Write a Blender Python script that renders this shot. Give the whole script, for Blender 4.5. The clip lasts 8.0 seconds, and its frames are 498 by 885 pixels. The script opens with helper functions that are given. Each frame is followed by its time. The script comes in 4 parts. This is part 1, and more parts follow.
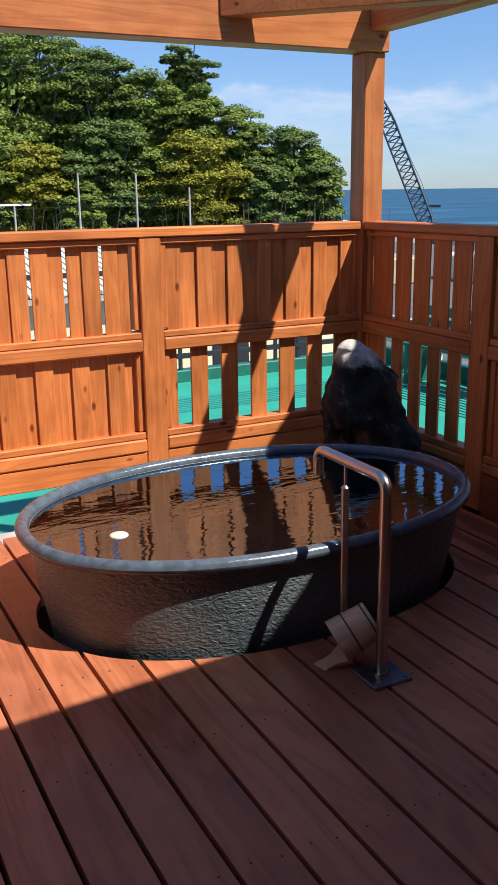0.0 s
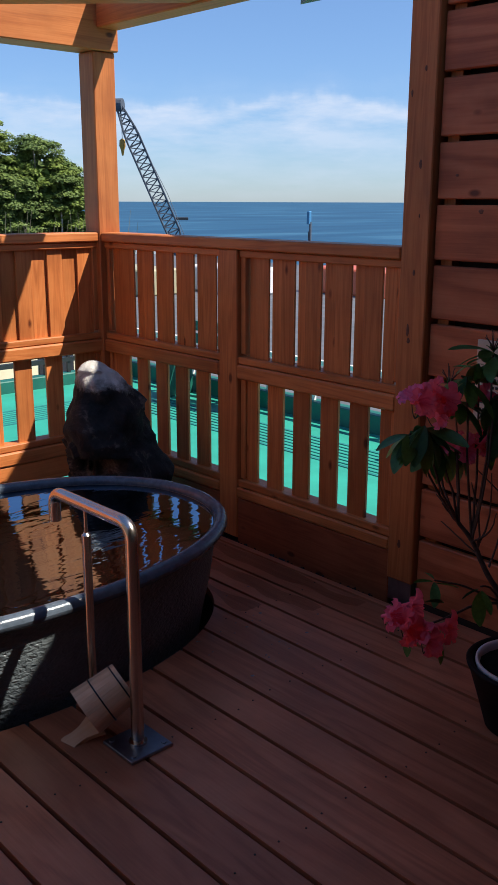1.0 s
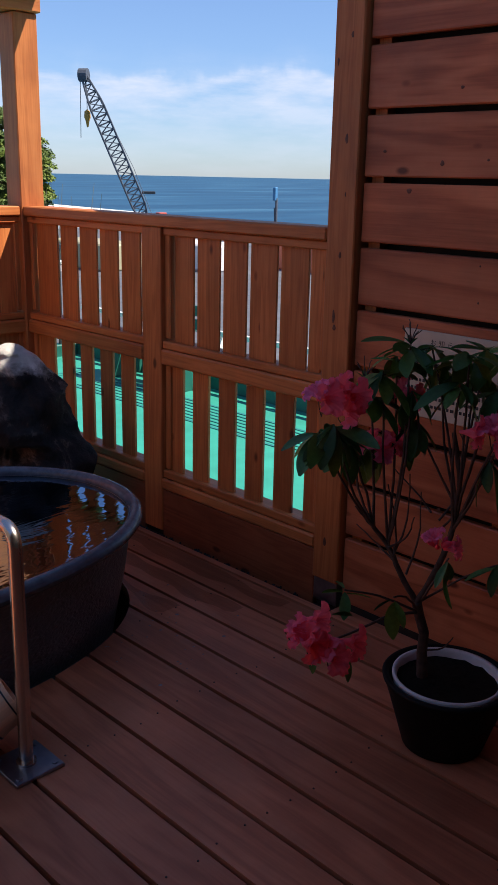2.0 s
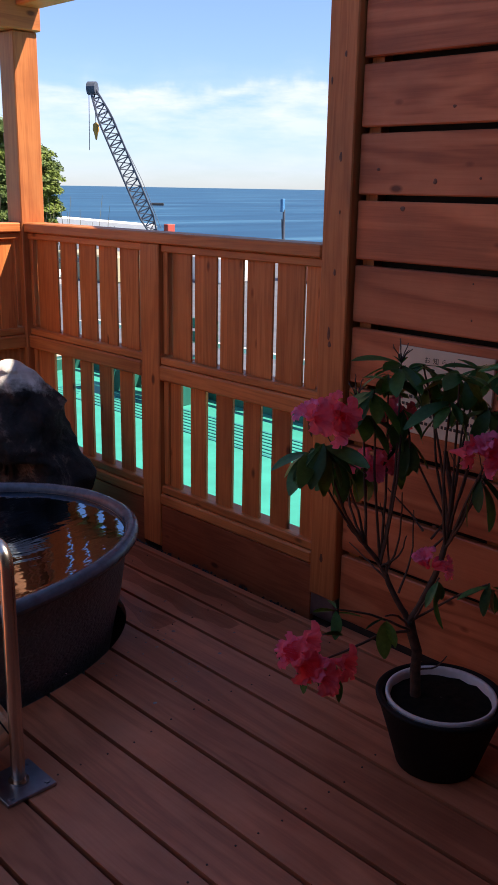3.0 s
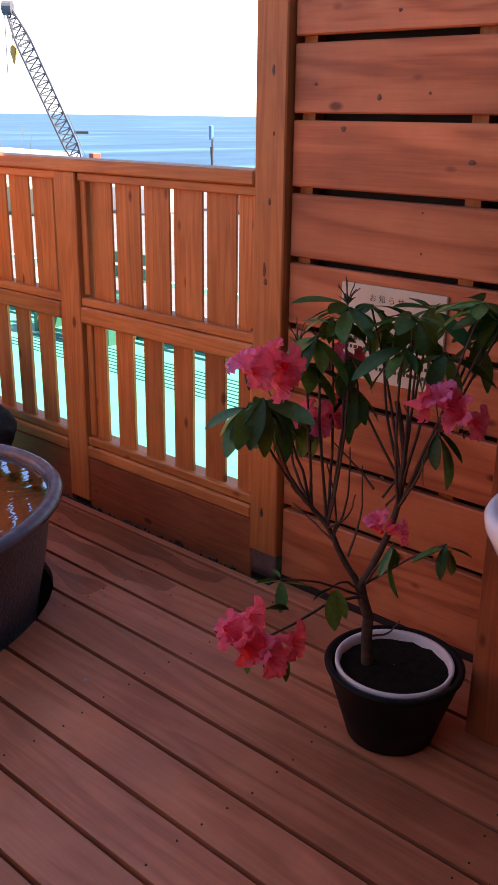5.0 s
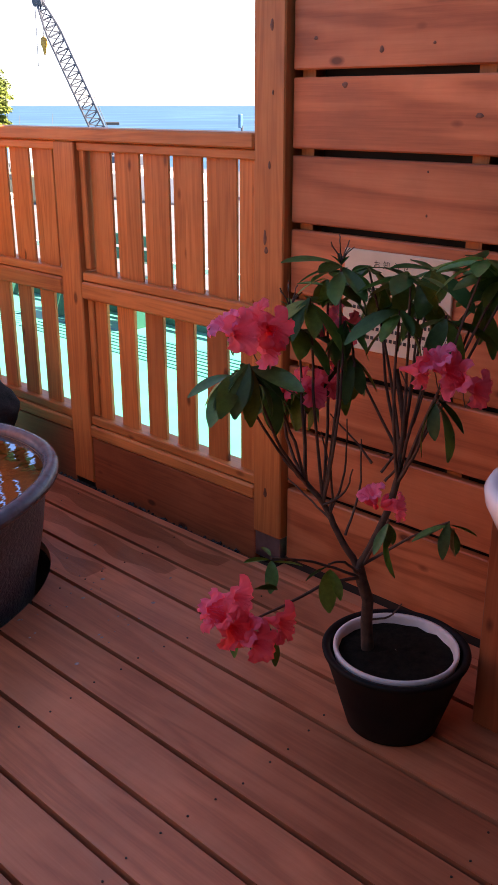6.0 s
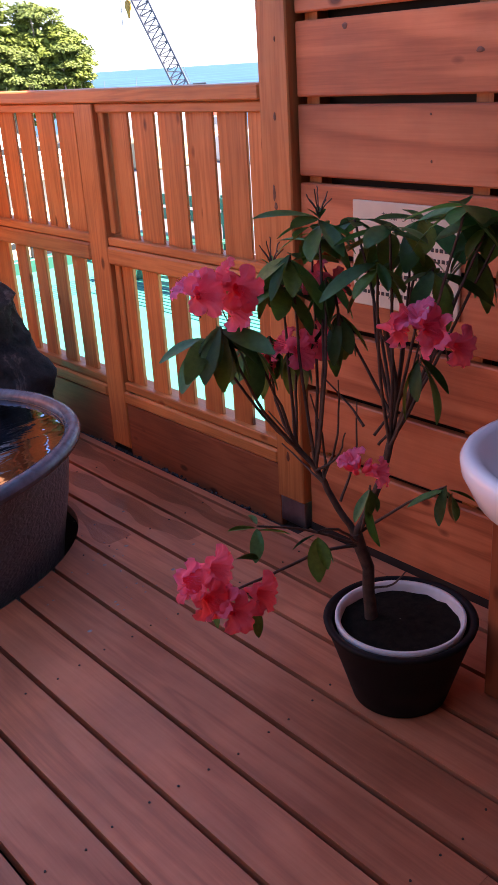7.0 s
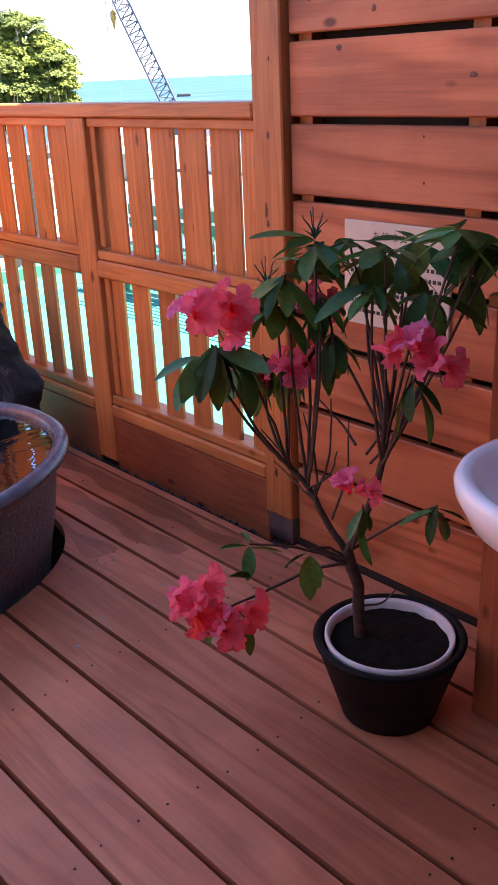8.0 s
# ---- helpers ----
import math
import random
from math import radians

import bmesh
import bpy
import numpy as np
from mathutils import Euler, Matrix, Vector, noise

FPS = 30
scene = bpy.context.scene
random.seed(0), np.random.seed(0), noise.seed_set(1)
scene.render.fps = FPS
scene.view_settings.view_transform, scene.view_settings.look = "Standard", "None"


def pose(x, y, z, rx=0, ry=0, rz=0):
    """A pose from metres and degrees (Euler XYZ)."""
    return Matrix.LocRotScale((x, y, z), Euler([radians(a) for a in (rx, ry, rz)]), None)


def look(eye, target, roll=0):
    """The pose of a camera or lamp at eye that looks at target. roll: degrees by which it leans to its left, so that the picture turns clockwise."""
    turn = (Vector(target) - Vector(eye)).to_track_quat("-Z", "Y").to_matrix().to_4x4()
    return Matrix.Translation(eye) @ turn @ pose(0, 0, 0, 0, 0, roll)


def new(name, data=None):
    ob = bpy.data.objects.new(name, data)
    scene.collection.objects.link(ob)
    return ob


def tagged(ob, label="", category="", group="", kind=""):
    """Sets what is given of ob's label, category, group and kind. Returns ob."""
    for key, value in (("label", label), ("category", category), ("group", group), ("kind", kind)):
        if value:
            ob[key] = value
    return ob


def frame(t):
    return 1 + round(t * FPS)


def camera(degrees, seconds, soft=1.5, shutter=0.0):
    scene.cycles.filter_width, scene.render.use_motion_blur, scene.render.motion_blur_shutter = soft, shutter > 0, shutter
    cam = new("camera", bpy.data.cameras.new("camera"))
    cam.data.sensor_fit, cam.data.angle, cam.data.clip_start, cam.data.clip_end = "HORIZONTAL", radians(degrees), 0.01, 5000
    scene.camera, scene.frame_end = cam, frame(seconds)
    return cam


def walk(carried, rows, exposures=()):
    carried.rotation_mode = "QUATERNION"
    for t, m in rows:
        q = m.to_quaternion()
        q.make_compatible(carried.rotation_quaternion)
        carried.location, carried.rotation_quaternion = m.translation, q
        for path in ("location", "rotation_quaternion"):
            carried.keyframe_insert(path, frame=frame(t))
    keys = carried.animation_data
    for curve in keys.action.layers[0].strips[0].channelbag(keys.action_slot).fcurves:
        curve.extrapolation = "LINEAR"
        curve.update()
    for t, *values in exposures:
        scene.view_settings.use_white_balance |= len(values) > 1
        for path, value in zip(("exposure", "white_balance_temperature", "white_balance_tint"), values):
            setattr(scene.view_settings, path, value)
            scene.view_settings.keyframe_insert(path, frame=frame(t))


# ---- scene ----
cam = camera(30.5, 8.0)
PATH = [
    (0, (0.139, 0.389, 1.44), (1.017, 2.105, 0.907), -0.8),
    (0.5, (0.244, 0.562, 1.443), (1.446, 2.072, 0.916), 0.3),
    (1, (0.376, 0.63, 1.427), (1.683, 2.055, 0.915), 0.2),
    (1.5, (0.534, 0.653, 1.425), (1.867, 2.037, 0.872), 1.4),
    (1.7, (0.583, 0.663, 1.418), (1.937, 2.025, 0.859), 1.3),
    (2.8, (0.662, 0.654, 1.471), (1.998, 2.036, 0.919), 0.9),
    (3, (0.662, 0.636, 1.449), (2.004, 2.018, 0.911), 1.0),
    (3.5, (0.665, 0.638, 1.443), (2.039, 1.97, 0.859), 1.0),
    (4, (0.686, 0.655, 1.438), (2.091, 1.939, 0.826), 1.3),
    (4.5, (0.796, 0.771, 1.435), (2.202, 2.033, 0.778), 1.1),
    (5.8, (0.901, 0.812, 1.371), (2.303, 2.062, 0.683), 0.2),
    (6, (0.968, 0.8, 1.351), (2.326, 2.095, 0.656), 0.0),
    (6.5, (1.112, 0.728, 1.344), (2.351, 2.11, 0.601), -1.1),
    (7, (1.171, 0.688, 1.332), (2.354, 2.105, 0.563), -3.6),
    (7.5, (1.175, 0.689, 1.334), (2.34, 2.129, 0.579), -4.5),
    (8, (1.153, 0.704, 1.349), (2.375, 2.099, 0.599), -2.5),
]
EXPO = [(0.0, 0.50, 6350, 7), (1.0, 0.50, 6400, 8), (1.5, 0.48, 6500, 10), (3.0, 1.0, 6950, 16), (3.5, 1.0, 7200, 18), (4.0, 1.5, 7900, 19), (4.5, 2.05, 8800, 21), (6.0, 2.35, 8800, 23), (6.5, 2.35, 8100, 25), (7.0, 2.55, 7600, 25), (8.0, 2.8, 7400, 22)]
walk(cam, [(t, look(eye, target, roll)) for t, eye, target, roll in PATH], EXPO)

# ---- world and sun ----
SUN_TO = Vector((0.45, -0.62, 1.0)).normalized()
world = bpy.data.worlds.new("world")
scene.world = world
world.use_nodes = True
wn, wl = world.node_tree.nodes, world.node_tree.links
wn.clear()
sky = wn.new("ShaderNodeTexSky")
sky.sky_type, sky.sun_disc = "NISHITA", False
sky.sun_elevation, sky.sun_rotation = math.asin(SUN_TO.z), math.atan2(SUN_TO.x, SUN_TO.y)
sky.air_density, sky.dust_density, sky.ozone_density = 1.0, 0.15, 4.0
wtc = wn.new("ShaderNodeTexCoord")
wsep = wn.new("ShaderNodeSeparateXYZ")
wl.new(wtc.outputs["Generated"], wsep.inputs[0])
wmap = wn.new("ShaderNodeMapping")
wmap.inputs["Scale"].default_value = (7.0, 7.0, 34.0)
wl.new(wtc.outputs["Generated"], wmap.inputs[0])
wnoise = wn.new("ShaderNodeTexNoise")
wnoise.inputs["Scale"].default_value, wnoise.inputs["Detail"].default_value, wnoise.inputs["Roughness"].default_value = 1.6, 7.0, 0.6
wl.new(wmap.outputs[0], wnoise.inputs["Vector"])
wramp = wn.new("ShaderNodeValToRGB")
wramp.color_ramp.elements[0].position, wramp.color_ramp.elements[1].position = 0.34, 0.66
wl.new(wnoise.outputs["Fac"], wramp.inputs[0])
wband = wn.new("ShaderNodeValToRGB")
wband.color_ramp.elements[0].position, wband.color_ramp.elements[0].color = 0.0, (0.10, 0.10, 0.10, 1)
wband.color_ramp.elements[1].position, wband.color_ramp.elements[1].color = 0.125, (0, 0, 0, 1)
for at, level in ((0.035, 0.28), (0.070, 0.60), (0.092, 0.85), (0.103, 0.10)):
    e = wband.color_ramp.elements.new(at)
    e.color = (level, level, level, 1)
# puffs lift the upper edge of the bank
wpuff = wn.new("ShaderNodeTexNoise")
wpuff.inputs["Scale"].default_value, wpuff.inputs["Detail"].default_value = 24.0, 4.0
wl.new(wtc.outputs["Generated"], wpuff.inputs["Vector"])
wlift = wn.new("ShaderNodeMath")
wlift.operation = "MULTIPLY_ADD"
wlift.inputs[1].default_value = 0.055
wl.new(wpuff.outputs["Fac"], wlift.inputs[0])
wdrop = wn.new("ShaderNodeMath")
wdrop.operation = "SUBTRACT"
wdrop.inputs[1].default_value = 0.0275
wl.new(wsep.outputs["Z"], wdrop.inputs[0])
wl.new(wdrop.outputs[0], wlift.inputs[2])
wl.new(wlift.outputs[0], wband.inputs[0])
wmul = wn.new("ShaderNodeMath")
wmul.operation = "MULTIPLY"
wl.new(wramp.outputs[0], wmul.inputs[0])
wl.new(wband.outputs[0], wmul.inputs[1])
wmix = wn.new("ShaderNodeMixRGB")
wmix.inputs[2].default_value = (5.9, 6.5, 7.8, 1)
wl.new(wmul.outputs[0], wmix.inputs[0])
wtint = wn.new("ShaderNodeValToRGB")
wtint.color_ramp.elements[0].position, wtint.color_ramp.elements[0].color = 0.0, (0.66, 0.80, 1.12, 1)
wtint.color_ramp.elements[1].position, wtint.color_ramp.elements[1].color = 0.30, (0.98, 1.04, 1.18, 1)
wl.new(wsep.outputs["Z"], wtint.inputs[0])
wblue = wn.new("ShaderNodeMixRGB")
wblue.blend_type = "MULTIPLY"
wblue.inputs[0].default_value = 1.0
wl.new(sky.outputs[0], wblue.inputs[1])
wl.new(wtint.outputs[0], wblue.inputs[2])
wl.new(wblue.outputs[0], wmix.inputs[1])
wbg = wn.new("ShaderNodeBackground")
wbg.inputs["Strength"].default_value = 0.088
wl.new(wmix.outputs[0], wbg.inputs["Color"])
wout = wn.new("ShaderNodeOutputWorld")
wl.new(wbg.outputs[0], wout.inputs["Surface"])
sun_data = bpy.data.lights.new("sun", "SUN")
sun_data.energy, sun_data.angle, sun_data.color = 5.4, radians(0.55), (1.0, 0.93, 0.82)
sun = new("sun", sun_data)
sun.matrix_world = look((4.5, -6.2, 10.0), (0, 0, 0))
sun.rotation_mode = "QUATERNION"
sun.rotation_quaternion = SUN_TO.to_track_quat("Z", "Y")

# ---- materials ----
def nodes_of(name):
    m = bpy.data.materials.new(name)
    m.use_nodes = True
    nt = m.node_tree
    return m, nt.nodes, nt.links, nt.nodes["Principled BSDF"]


def noise_node(n, l, vec, scale, detail=4.0, rough=0.55, dist=0.0):
    t = n.new("ShaderNodeTexNoise")
    t.inputs["Scale"].default_value, t.inputs["Detail"].default_value = scale, detail
    t.inputs["Roughness"].default_value, t.inputs["Distortion"].default_value = rough, dist
    if vec is not None:
        l.new(vec, t.inputs["Vector"])
    return t


def ramp_node(n, l, fac, stops):
    r = n.new("ShaderNodeValToRGB")
    el = r.color_ramp.elements
    while len(el) < len(stops):
        el.new(0.5)
    for e, (p, c) in zip(el, stops):
        e.position, e.color = p, (*c, 1)
    l.new(fac, r.inputs[0])
    return r


def bump_node(n, l, height, bsdf, strength, distance):
    b = n.new("ShaderNodeBump")
    b.inputs["Strength"].default_value, b.inputs["Distance"].default_value = strength, distance
    l.new(height, b.inputs["Height"])
    l.new(b.outputs[0], bsdf.inputs["Normal"])
    return b


def mix_node(n, l, a, b, fac, mode="MIX"):
    m = n.new("ShaderNodeMixRGB")
    m.blend_type = mode
    for sock, v in ((m.inputs[0], fac), (m.inputs[1], a), (m.inputs[2], b)):
        if isinstance(v, (int, float)):
            sock.default_value = v
        elif isinstance(v, tuple):
            sock.default_value = (*v, 1)
        else:
            l.new(v, sock)
    return m


def wood(name, axis, dark, mid, light, rough=0.5, knots=True, spread=0.35, rings_amp=0.085, across=13.0, along=0.9):
    """Stained softwood with its grain along one axis."""
    m, n, l, b = nodes_of(name)
    tc, oi = n.new("ShaderNodeTexCoord"), n.new("ShaderNodeObjectInfo")
    shift = n.new("ShaderNodeVectorMath")
    shift.operation = "SCALE"
    shift.inputs[0].default_value = (7.3, 5.1, 9.7)
    l.new(oi.outputs["Random"], shift.inputs["Scale"])
    add = n.new("ShaderNodeVectorMath")
    l.new(tc.outputs["Object"], add.inputs[0])
    l.new(shift.outputs[0], add.inputs[1])
    mp = n.new("ShaderNodeMapping")
    sc = [across, across, across]
    sc["xyz".index(axis)] = along
    mp.inputs["Scale"].default_value = sc
    l.new(add.outputs[0], mp.inputs[0])
    big = noise_node(n, l, mp.outputs[0], 1.0, 3.0, 0.5, 0.9)
    rings = n.new("ShaderNodeMath")
    rings.operation = "MULTIPLY"
    rings.inputs[1].default_value = 34.0
    l.new(big.outputs["Fac"], rings.inputs[0])
    sine = n.new("ShaderNodeMath")
    sine.operation = "SINE"
    l.new(rings.outputs[0], sine.inputs[0])
    mp2 = n.new("ShaderNodeMapping")
    sc2 = [160.0, 160.0, 160.0]
    sc2["xyz".index(axis)] = 5.0
    mp2.inputs["Scale"].default_value = sc2
    l.new(add.outputs[0], mp2.inputs[0])
    fine = noise_node(n, l, mp2.outputs[0], 1.0, 3.0, 0.6)
    grain = n.new("ShaderNodeMath")
    grain.operation = "MULTIPLY_ADD"
    grain.inputs[1].default_value, grain.inputs[2].default_value = rings_amp, 0.0
    l.new(sine.outputs[0], grain.inputs[0])
    soft = n.new("ShaderNodeMath")
    soft.operation = "MULTIPLY_ADD"
    soft.inputs[1].default_value, soft.inputs[2].default_value = 0.45, 0.28
    l.new(fine.outputs["Fac"], soft.inputs[0])
    tot = n.new("ShaderNodeMath")
    l.new(grain.outputs[0], tot.inputs[0])
    l.new(soft.outputs[0], tot.inputs[1])
    col = ramp_node(n, l, tot.outputs[0], [(0.25, dark), (0.5, mid), (0.78, light)])
    # uneven stain over the boards
    blot = noise_node(n, l, add.outputs[0], 2.6, 5.0, 0.6)
    blot_r = ramp_node(n, l, blot.outputs["Fac"], [(0.3, (0.72, 0.70, 0.70)), (0.7, (1.15, 1.13, 1.10))])
    c2 = mix_node(n, l, col.outputs[0], blot_r.outputs[0], 1.0, "MULTIPLY")
    rnd = n.new("ShaderNodeMapRange")
    rnd.inputs["To Min"].default_value, rnd.inputs["To Max"].default_value = 1.0 - spread, 1.0 + spread * 0.6
    l.new(oi.outputs["Random"], rnd.inputs["Value"])
    c3 = mix_node(n, l, c2.outputs[0], rnd.outputs[0], 1.0, "MULTIPLY")
    last = c3
    if knots:
        mk = n.new("ShaderNodeMapping")
        sk = [9.0, 9.0, 9.0]
        sk["xyz".index(axis)] = 4.5
        mk.inputs["Scale"].default_value = sk
        l.new(add.outputs[0], mk.inputs[0])
        v = n.new("ShaderNodeTexVoronoi")
        v.inputs["Scale"].default_value = 1.0
        l.new(mk.outputs[0], v.inputs["Vector"])
        kr = ramp_node(n, l, v.outputs["Distance"], [(0.060, (0.14, 0.08, 0.06)), (0.085, (0.50, 0.40, 0.35)), (0.125, (1, 1, 1))])
        last = mix_node(n, l, c3.outputs[0], kr.outputs[0], 0.85, "MULTIPLY")
    l.new(last.outputs[0], b.inputs["Base Color"])
    rr = n.new("ShaderNodeMapRange")
    rr.inputs["To Min"].default_value, rr.inputs["To Max"].default_value = rough - 0.1, rough + 0.15
    l.new(blot.outputs["Fac"], rr.inputs["Value"])
    l.new(rr.outputs[0], b.inputs["Roughness"])
    b.inputs["Specular IOR Level"].default_value = 0.35
    bump_node(n, l, tot.outputs[0], b, 0.25, 0.002)
    return m


def plain(name, colour, rough=0.5, metal=0.0, scale=12.0, vary=0.25, bump=0.0, spec=0.5):
    m, n, l, b = nodes_of(name)
    tc = n.new("ShaderNodeTexCoord")
    a = noise_node(n, l, tc.outputs["Object"], scale, 6.0, 0.6)
    r = ramp_node(n, l, a.outputs["Fac"], [(0.3, tuple(c * (1 - vary) for c in colour)), (0.7, tuple(min(1.0, c * (1 + vary)) for c in colour))])
    l.new(r.outputs[0], b.inputs["Base Color"])
    b.inputs["Roughness"].default_value, b.inputs["Metallic"].default_value = rough, metal
    b.inputs["Specular IOR Level"].default_value = spec
    if bump:
        a2 = noise_node(n, l, tc.outputs["Object"], scale * 6, 5.0, 0.6)
        bump_node(n, l, a2.outputs["Fac"], b, 0.5, bump)
    return m


FENCE = ((0.37, 0.098, 0.027), (0.57, 0.180, 0.050), (0.68, 0.248, 0.078))
DECK = ((0.40, 0.122, 0.060), (0.56, 0.184, 0.090), (0.64, 0.236, 0.126))
M_FX, M_FY, M_FZ = (wood("fence_wood_" + a, a, *FENCE, spread=0.16) for a in "xyz")
M_CLAD = wood("clad_wood", "y", (0.37, 0.092, 0.034), (0.54, 0.150, 0.058), (0.63, 0.200, 0.085), spread=0.15, rings_amp=0.19, across=5.0, along=0.7)
# darkened copy of the fence wood, with the shade near the deck painted in
M_BASE_SHADE = wood("base_wood_shade", "y", (0.22, 0.052, 0.020), (0.34, 0.090, 0.034), (0.42, 0.125, 0.050), spread=0.12)
M_PIER = wood("pier_wood", "z", (0.27, 0.062, 0.022), (0.40, 0.105, 0.040), (0.48, 0.145, 0.058), spread=0.12)
M_DECK = wood("deck_wood", "y", *DECK, rough=0.35, knots=False, spread=0.18, rings_amp=0.12, across=6.0, along=0.8)
# dull grey for the added, unseen roof and walls, to keep bounce low
M_BLOCKER = plain("light_blocker", (0.17, 0.155, 0.14), 0.85, 0.0, 4.0, 0.2)
# near-black: shade of gaps and undersides put into colour; also the wet drain
M_DARKGAP = plain("dark_gap", (0.035, 0.018, 0.012), 0.8)
M_STEEL = plain("brushed_steel", (0.62, 0.55, 0.50), 0.24, 1.0, 30.0, 0.06)
M_PLATE = plain("steel_plate", (0.32, 0.34, 0.40), 0.35, 1.0, 30.0, 0.15)
M_TEAL = plain("teal_paint", (0.030, 0.31, 0.225), 0.55, 0.0, 3.0, 0.14)
M_TEALDARK = plain("dark_teal_paint", (0.012, 0.12, 0.09), 0.5, 0.0, 4.0, 0.2)
M_CREAM = plain("cream_render", (0.72, 0.64, 0.42), 0.8, 0.0, 2.0, 0.1)
M_WHITE = plain("white_paint", (0.78, 0.77, 0.72), 0.5, 0.0, 5.0, 0.06)
M_ASPHALT = plain("asphalt", (0.11, 0.115, 0.13), 0.9, 0.0, 1.5, 0.25)
M_CONCRETE = plain("concrete", (0.42, 0.38, 0.36), 0.85, 0.0, 6.0, 0.2, 0.002)
M_DARKMETAL = plain("dark_metal", (0.03, 0.032, 0.035), 0.5, 0.3, 20.0, 0.2)


# ---- mesh helpers ----
def box(bm, x0, x1, y0, y1, z0, z1, bevel=0.0):
    vs = [bm.verts.new((x, y, z)) for x in (x0, x1) for y in (y0, y1) for z in (z0, z1)]
    fs = [bm.faces.new([vs[i] for i in q]) for q in ((0, 1, 3, 2), (4, 6, 7, 5), (0, 4, 5, 1), (2, 3, 7, 6), (0, 2, 6, 4), (1, 5, 7, 3))]
    if bevel:
        es = list({e for f in fs for e in f.edges})
        bmesh.ops.bevel(bm, geom=es, offset=bevel, segments=1, affect="EDGES")


def mesh_of(name, bm, material, smooth=False):
    me = bpy.data.meshes.new(name)
    bmesh.ops.recalc_face_normals(bm, faces=bm.faces)
    bm.to_mesh(me)
    bm.free()
    if smooth:
        for p in me.polygons:
            p.use_smooth = True
    me.materials.append(material)
    return me


def part(name, bm, material, parent=None, label="", smooth=False):
    ob = new(name, mesh_of(name, bm, material, smooth))
    ob.parent = parent
    if label:
        ob["label"] = label
    return ob


def slab(name, x0, x1, y0, y1, z0, z1, material, parent=None, label="", bevel=0.003):
    bm = bmesh.new()
    box(bm, min(x0, x1), max(x0, x1), min(y0, y1), max(y0, y1), z0, z1, bevel)
    return part(name, bm, material, parent, label)


def empty(name, label, category, group="", kind="", at=(0, 0, 0)):
    ob = new(name)
    ob.location = at
    return tagged(ob, label, category, group, kind)


def tube(bm, pts, r, seg=12, r1=None, cap=True):
    """A round bar along a line of points, tapering from r to r1."""
    pts = [Vector(p) for p in pts]
    r1 = r if r1 is None else r1
    rings, up = [], None
    for i, p in enumerate(pts):
        d = (pts[min(i + 1, len(pts) - 1)] - pts[max(i - 1, 0)]).normalized()
        if up is None:
            up = d.orthogonal().normalized()
        up = (up - d * up.dot(d)).normalized()
        side = d.cross(up)
        rr = r + (r1 - r) * i / max(1, len(pts) - 1)
        rings.append([bm.verts.new(p + rr * (math.cos(2 * math.pi * k / seg) * up + math.sin(2 * math.pi * k / seg) * side)) for k in range(seg)])
    for a, b in zip(rings, rings[1:]):
        for k in range(seg):
            bm.faces.new((a[k], a[(k + 1) % seg], b[(k + 1) % seg], b[k]))
    if cap:
        # flat ends with corners of their own
        bm.faces.new([bm.verts.new(v.co) for v in rings[0][::-1]])
        bm.faces.new([bm.verts.new(v.co) for v in rings[-1]])


def bent(pts, radius, steps=6):
    """A line of points with its corners rounded."""
    pts = [Vector(p) for p in pts]
    out = [pts[0]]
    for a, c, b in zip(pts, pts[1:], pts[2:]):
        u, v = (a - c).normalized(), (b - c).normalized()
        p, q = c + u * radius, c + v * radius
        for i in range(steps + 1):
            t = i / steps
            out.append(p * (1 - t) ** 2 + c * 2 * t * (1 - t) + q * t * t)
    return out + [pts[-1]]


def lathe(bm, profile, centre, seg=40, ax=1.0, ay=1.0, power=2.0):
    """Rings from (radius, z) pairs about an upright axis; ax, ay stretch them, power squares them off."""
    def pt(k, r, z):
        c, s = math.cos(2 * math.pi * k / seg), math.sin(2 * math.pi * k / seg)
        c, s = math.copysign(abs(c) ** (2 / power), c), math.copysign(abs(s) ** (2 / power), s)
        return bm.verts.new((centre[0] + r[0] * ax * c, centre[1] + r[1] * ay * s, centre[2] + z))
    rings = [[pt(k, r if isinstance(r, tuple) else (r, r), z) for k in range(seg)] for r, z in profile]
    for a, b in zip(rings, rings[1:]):
        for k in range(seg):
            bm.faces.new((a[k], a[(k + 1) % seg], b[(k + 1) % seg], b[k]))
    return rings


def skin(bm, rings):
    for a, b in zip(rings, rings[1:]):
        for k in range(len(a)):
            bm.faces.new((a[k], a[(k + 1) % len(a)], b[(k + 1) % len(a)], b[k]))


# ---- fences ----
WALL_X, WALL_Y, LIFT = 2.88, 4.42, 0.012


def fence_part(parent, along, name, a0, a1, d0, d1, z0, z1, label="", bevel=0.004):
    """A bar of a fence; a runs along it, d is the depth from its inner face outwards."""
    z0, z1 = (z0 + LIFT if z0 > 0.001 else z0), z1 + LIFT
    if along == "y":
        # only the shaded fence's base boards take the darkened wood
        mat = M_FZ if name in ("slat", "post", "stile") else M_BASE_SHADE if name == "base_board" else M_FY
        return slab(name, WALL_X + d0, WALL_X + d1, a0, a1, z0, z1, mat, parent, label, bevel)
    mat = M_FZ if name in ("slat", "post", "stile") else M_FX
    return slab(name, a0, a1, WALL_Y + d0, WALL_Y + d1, z0, z1, mat, parent, label, bevel)


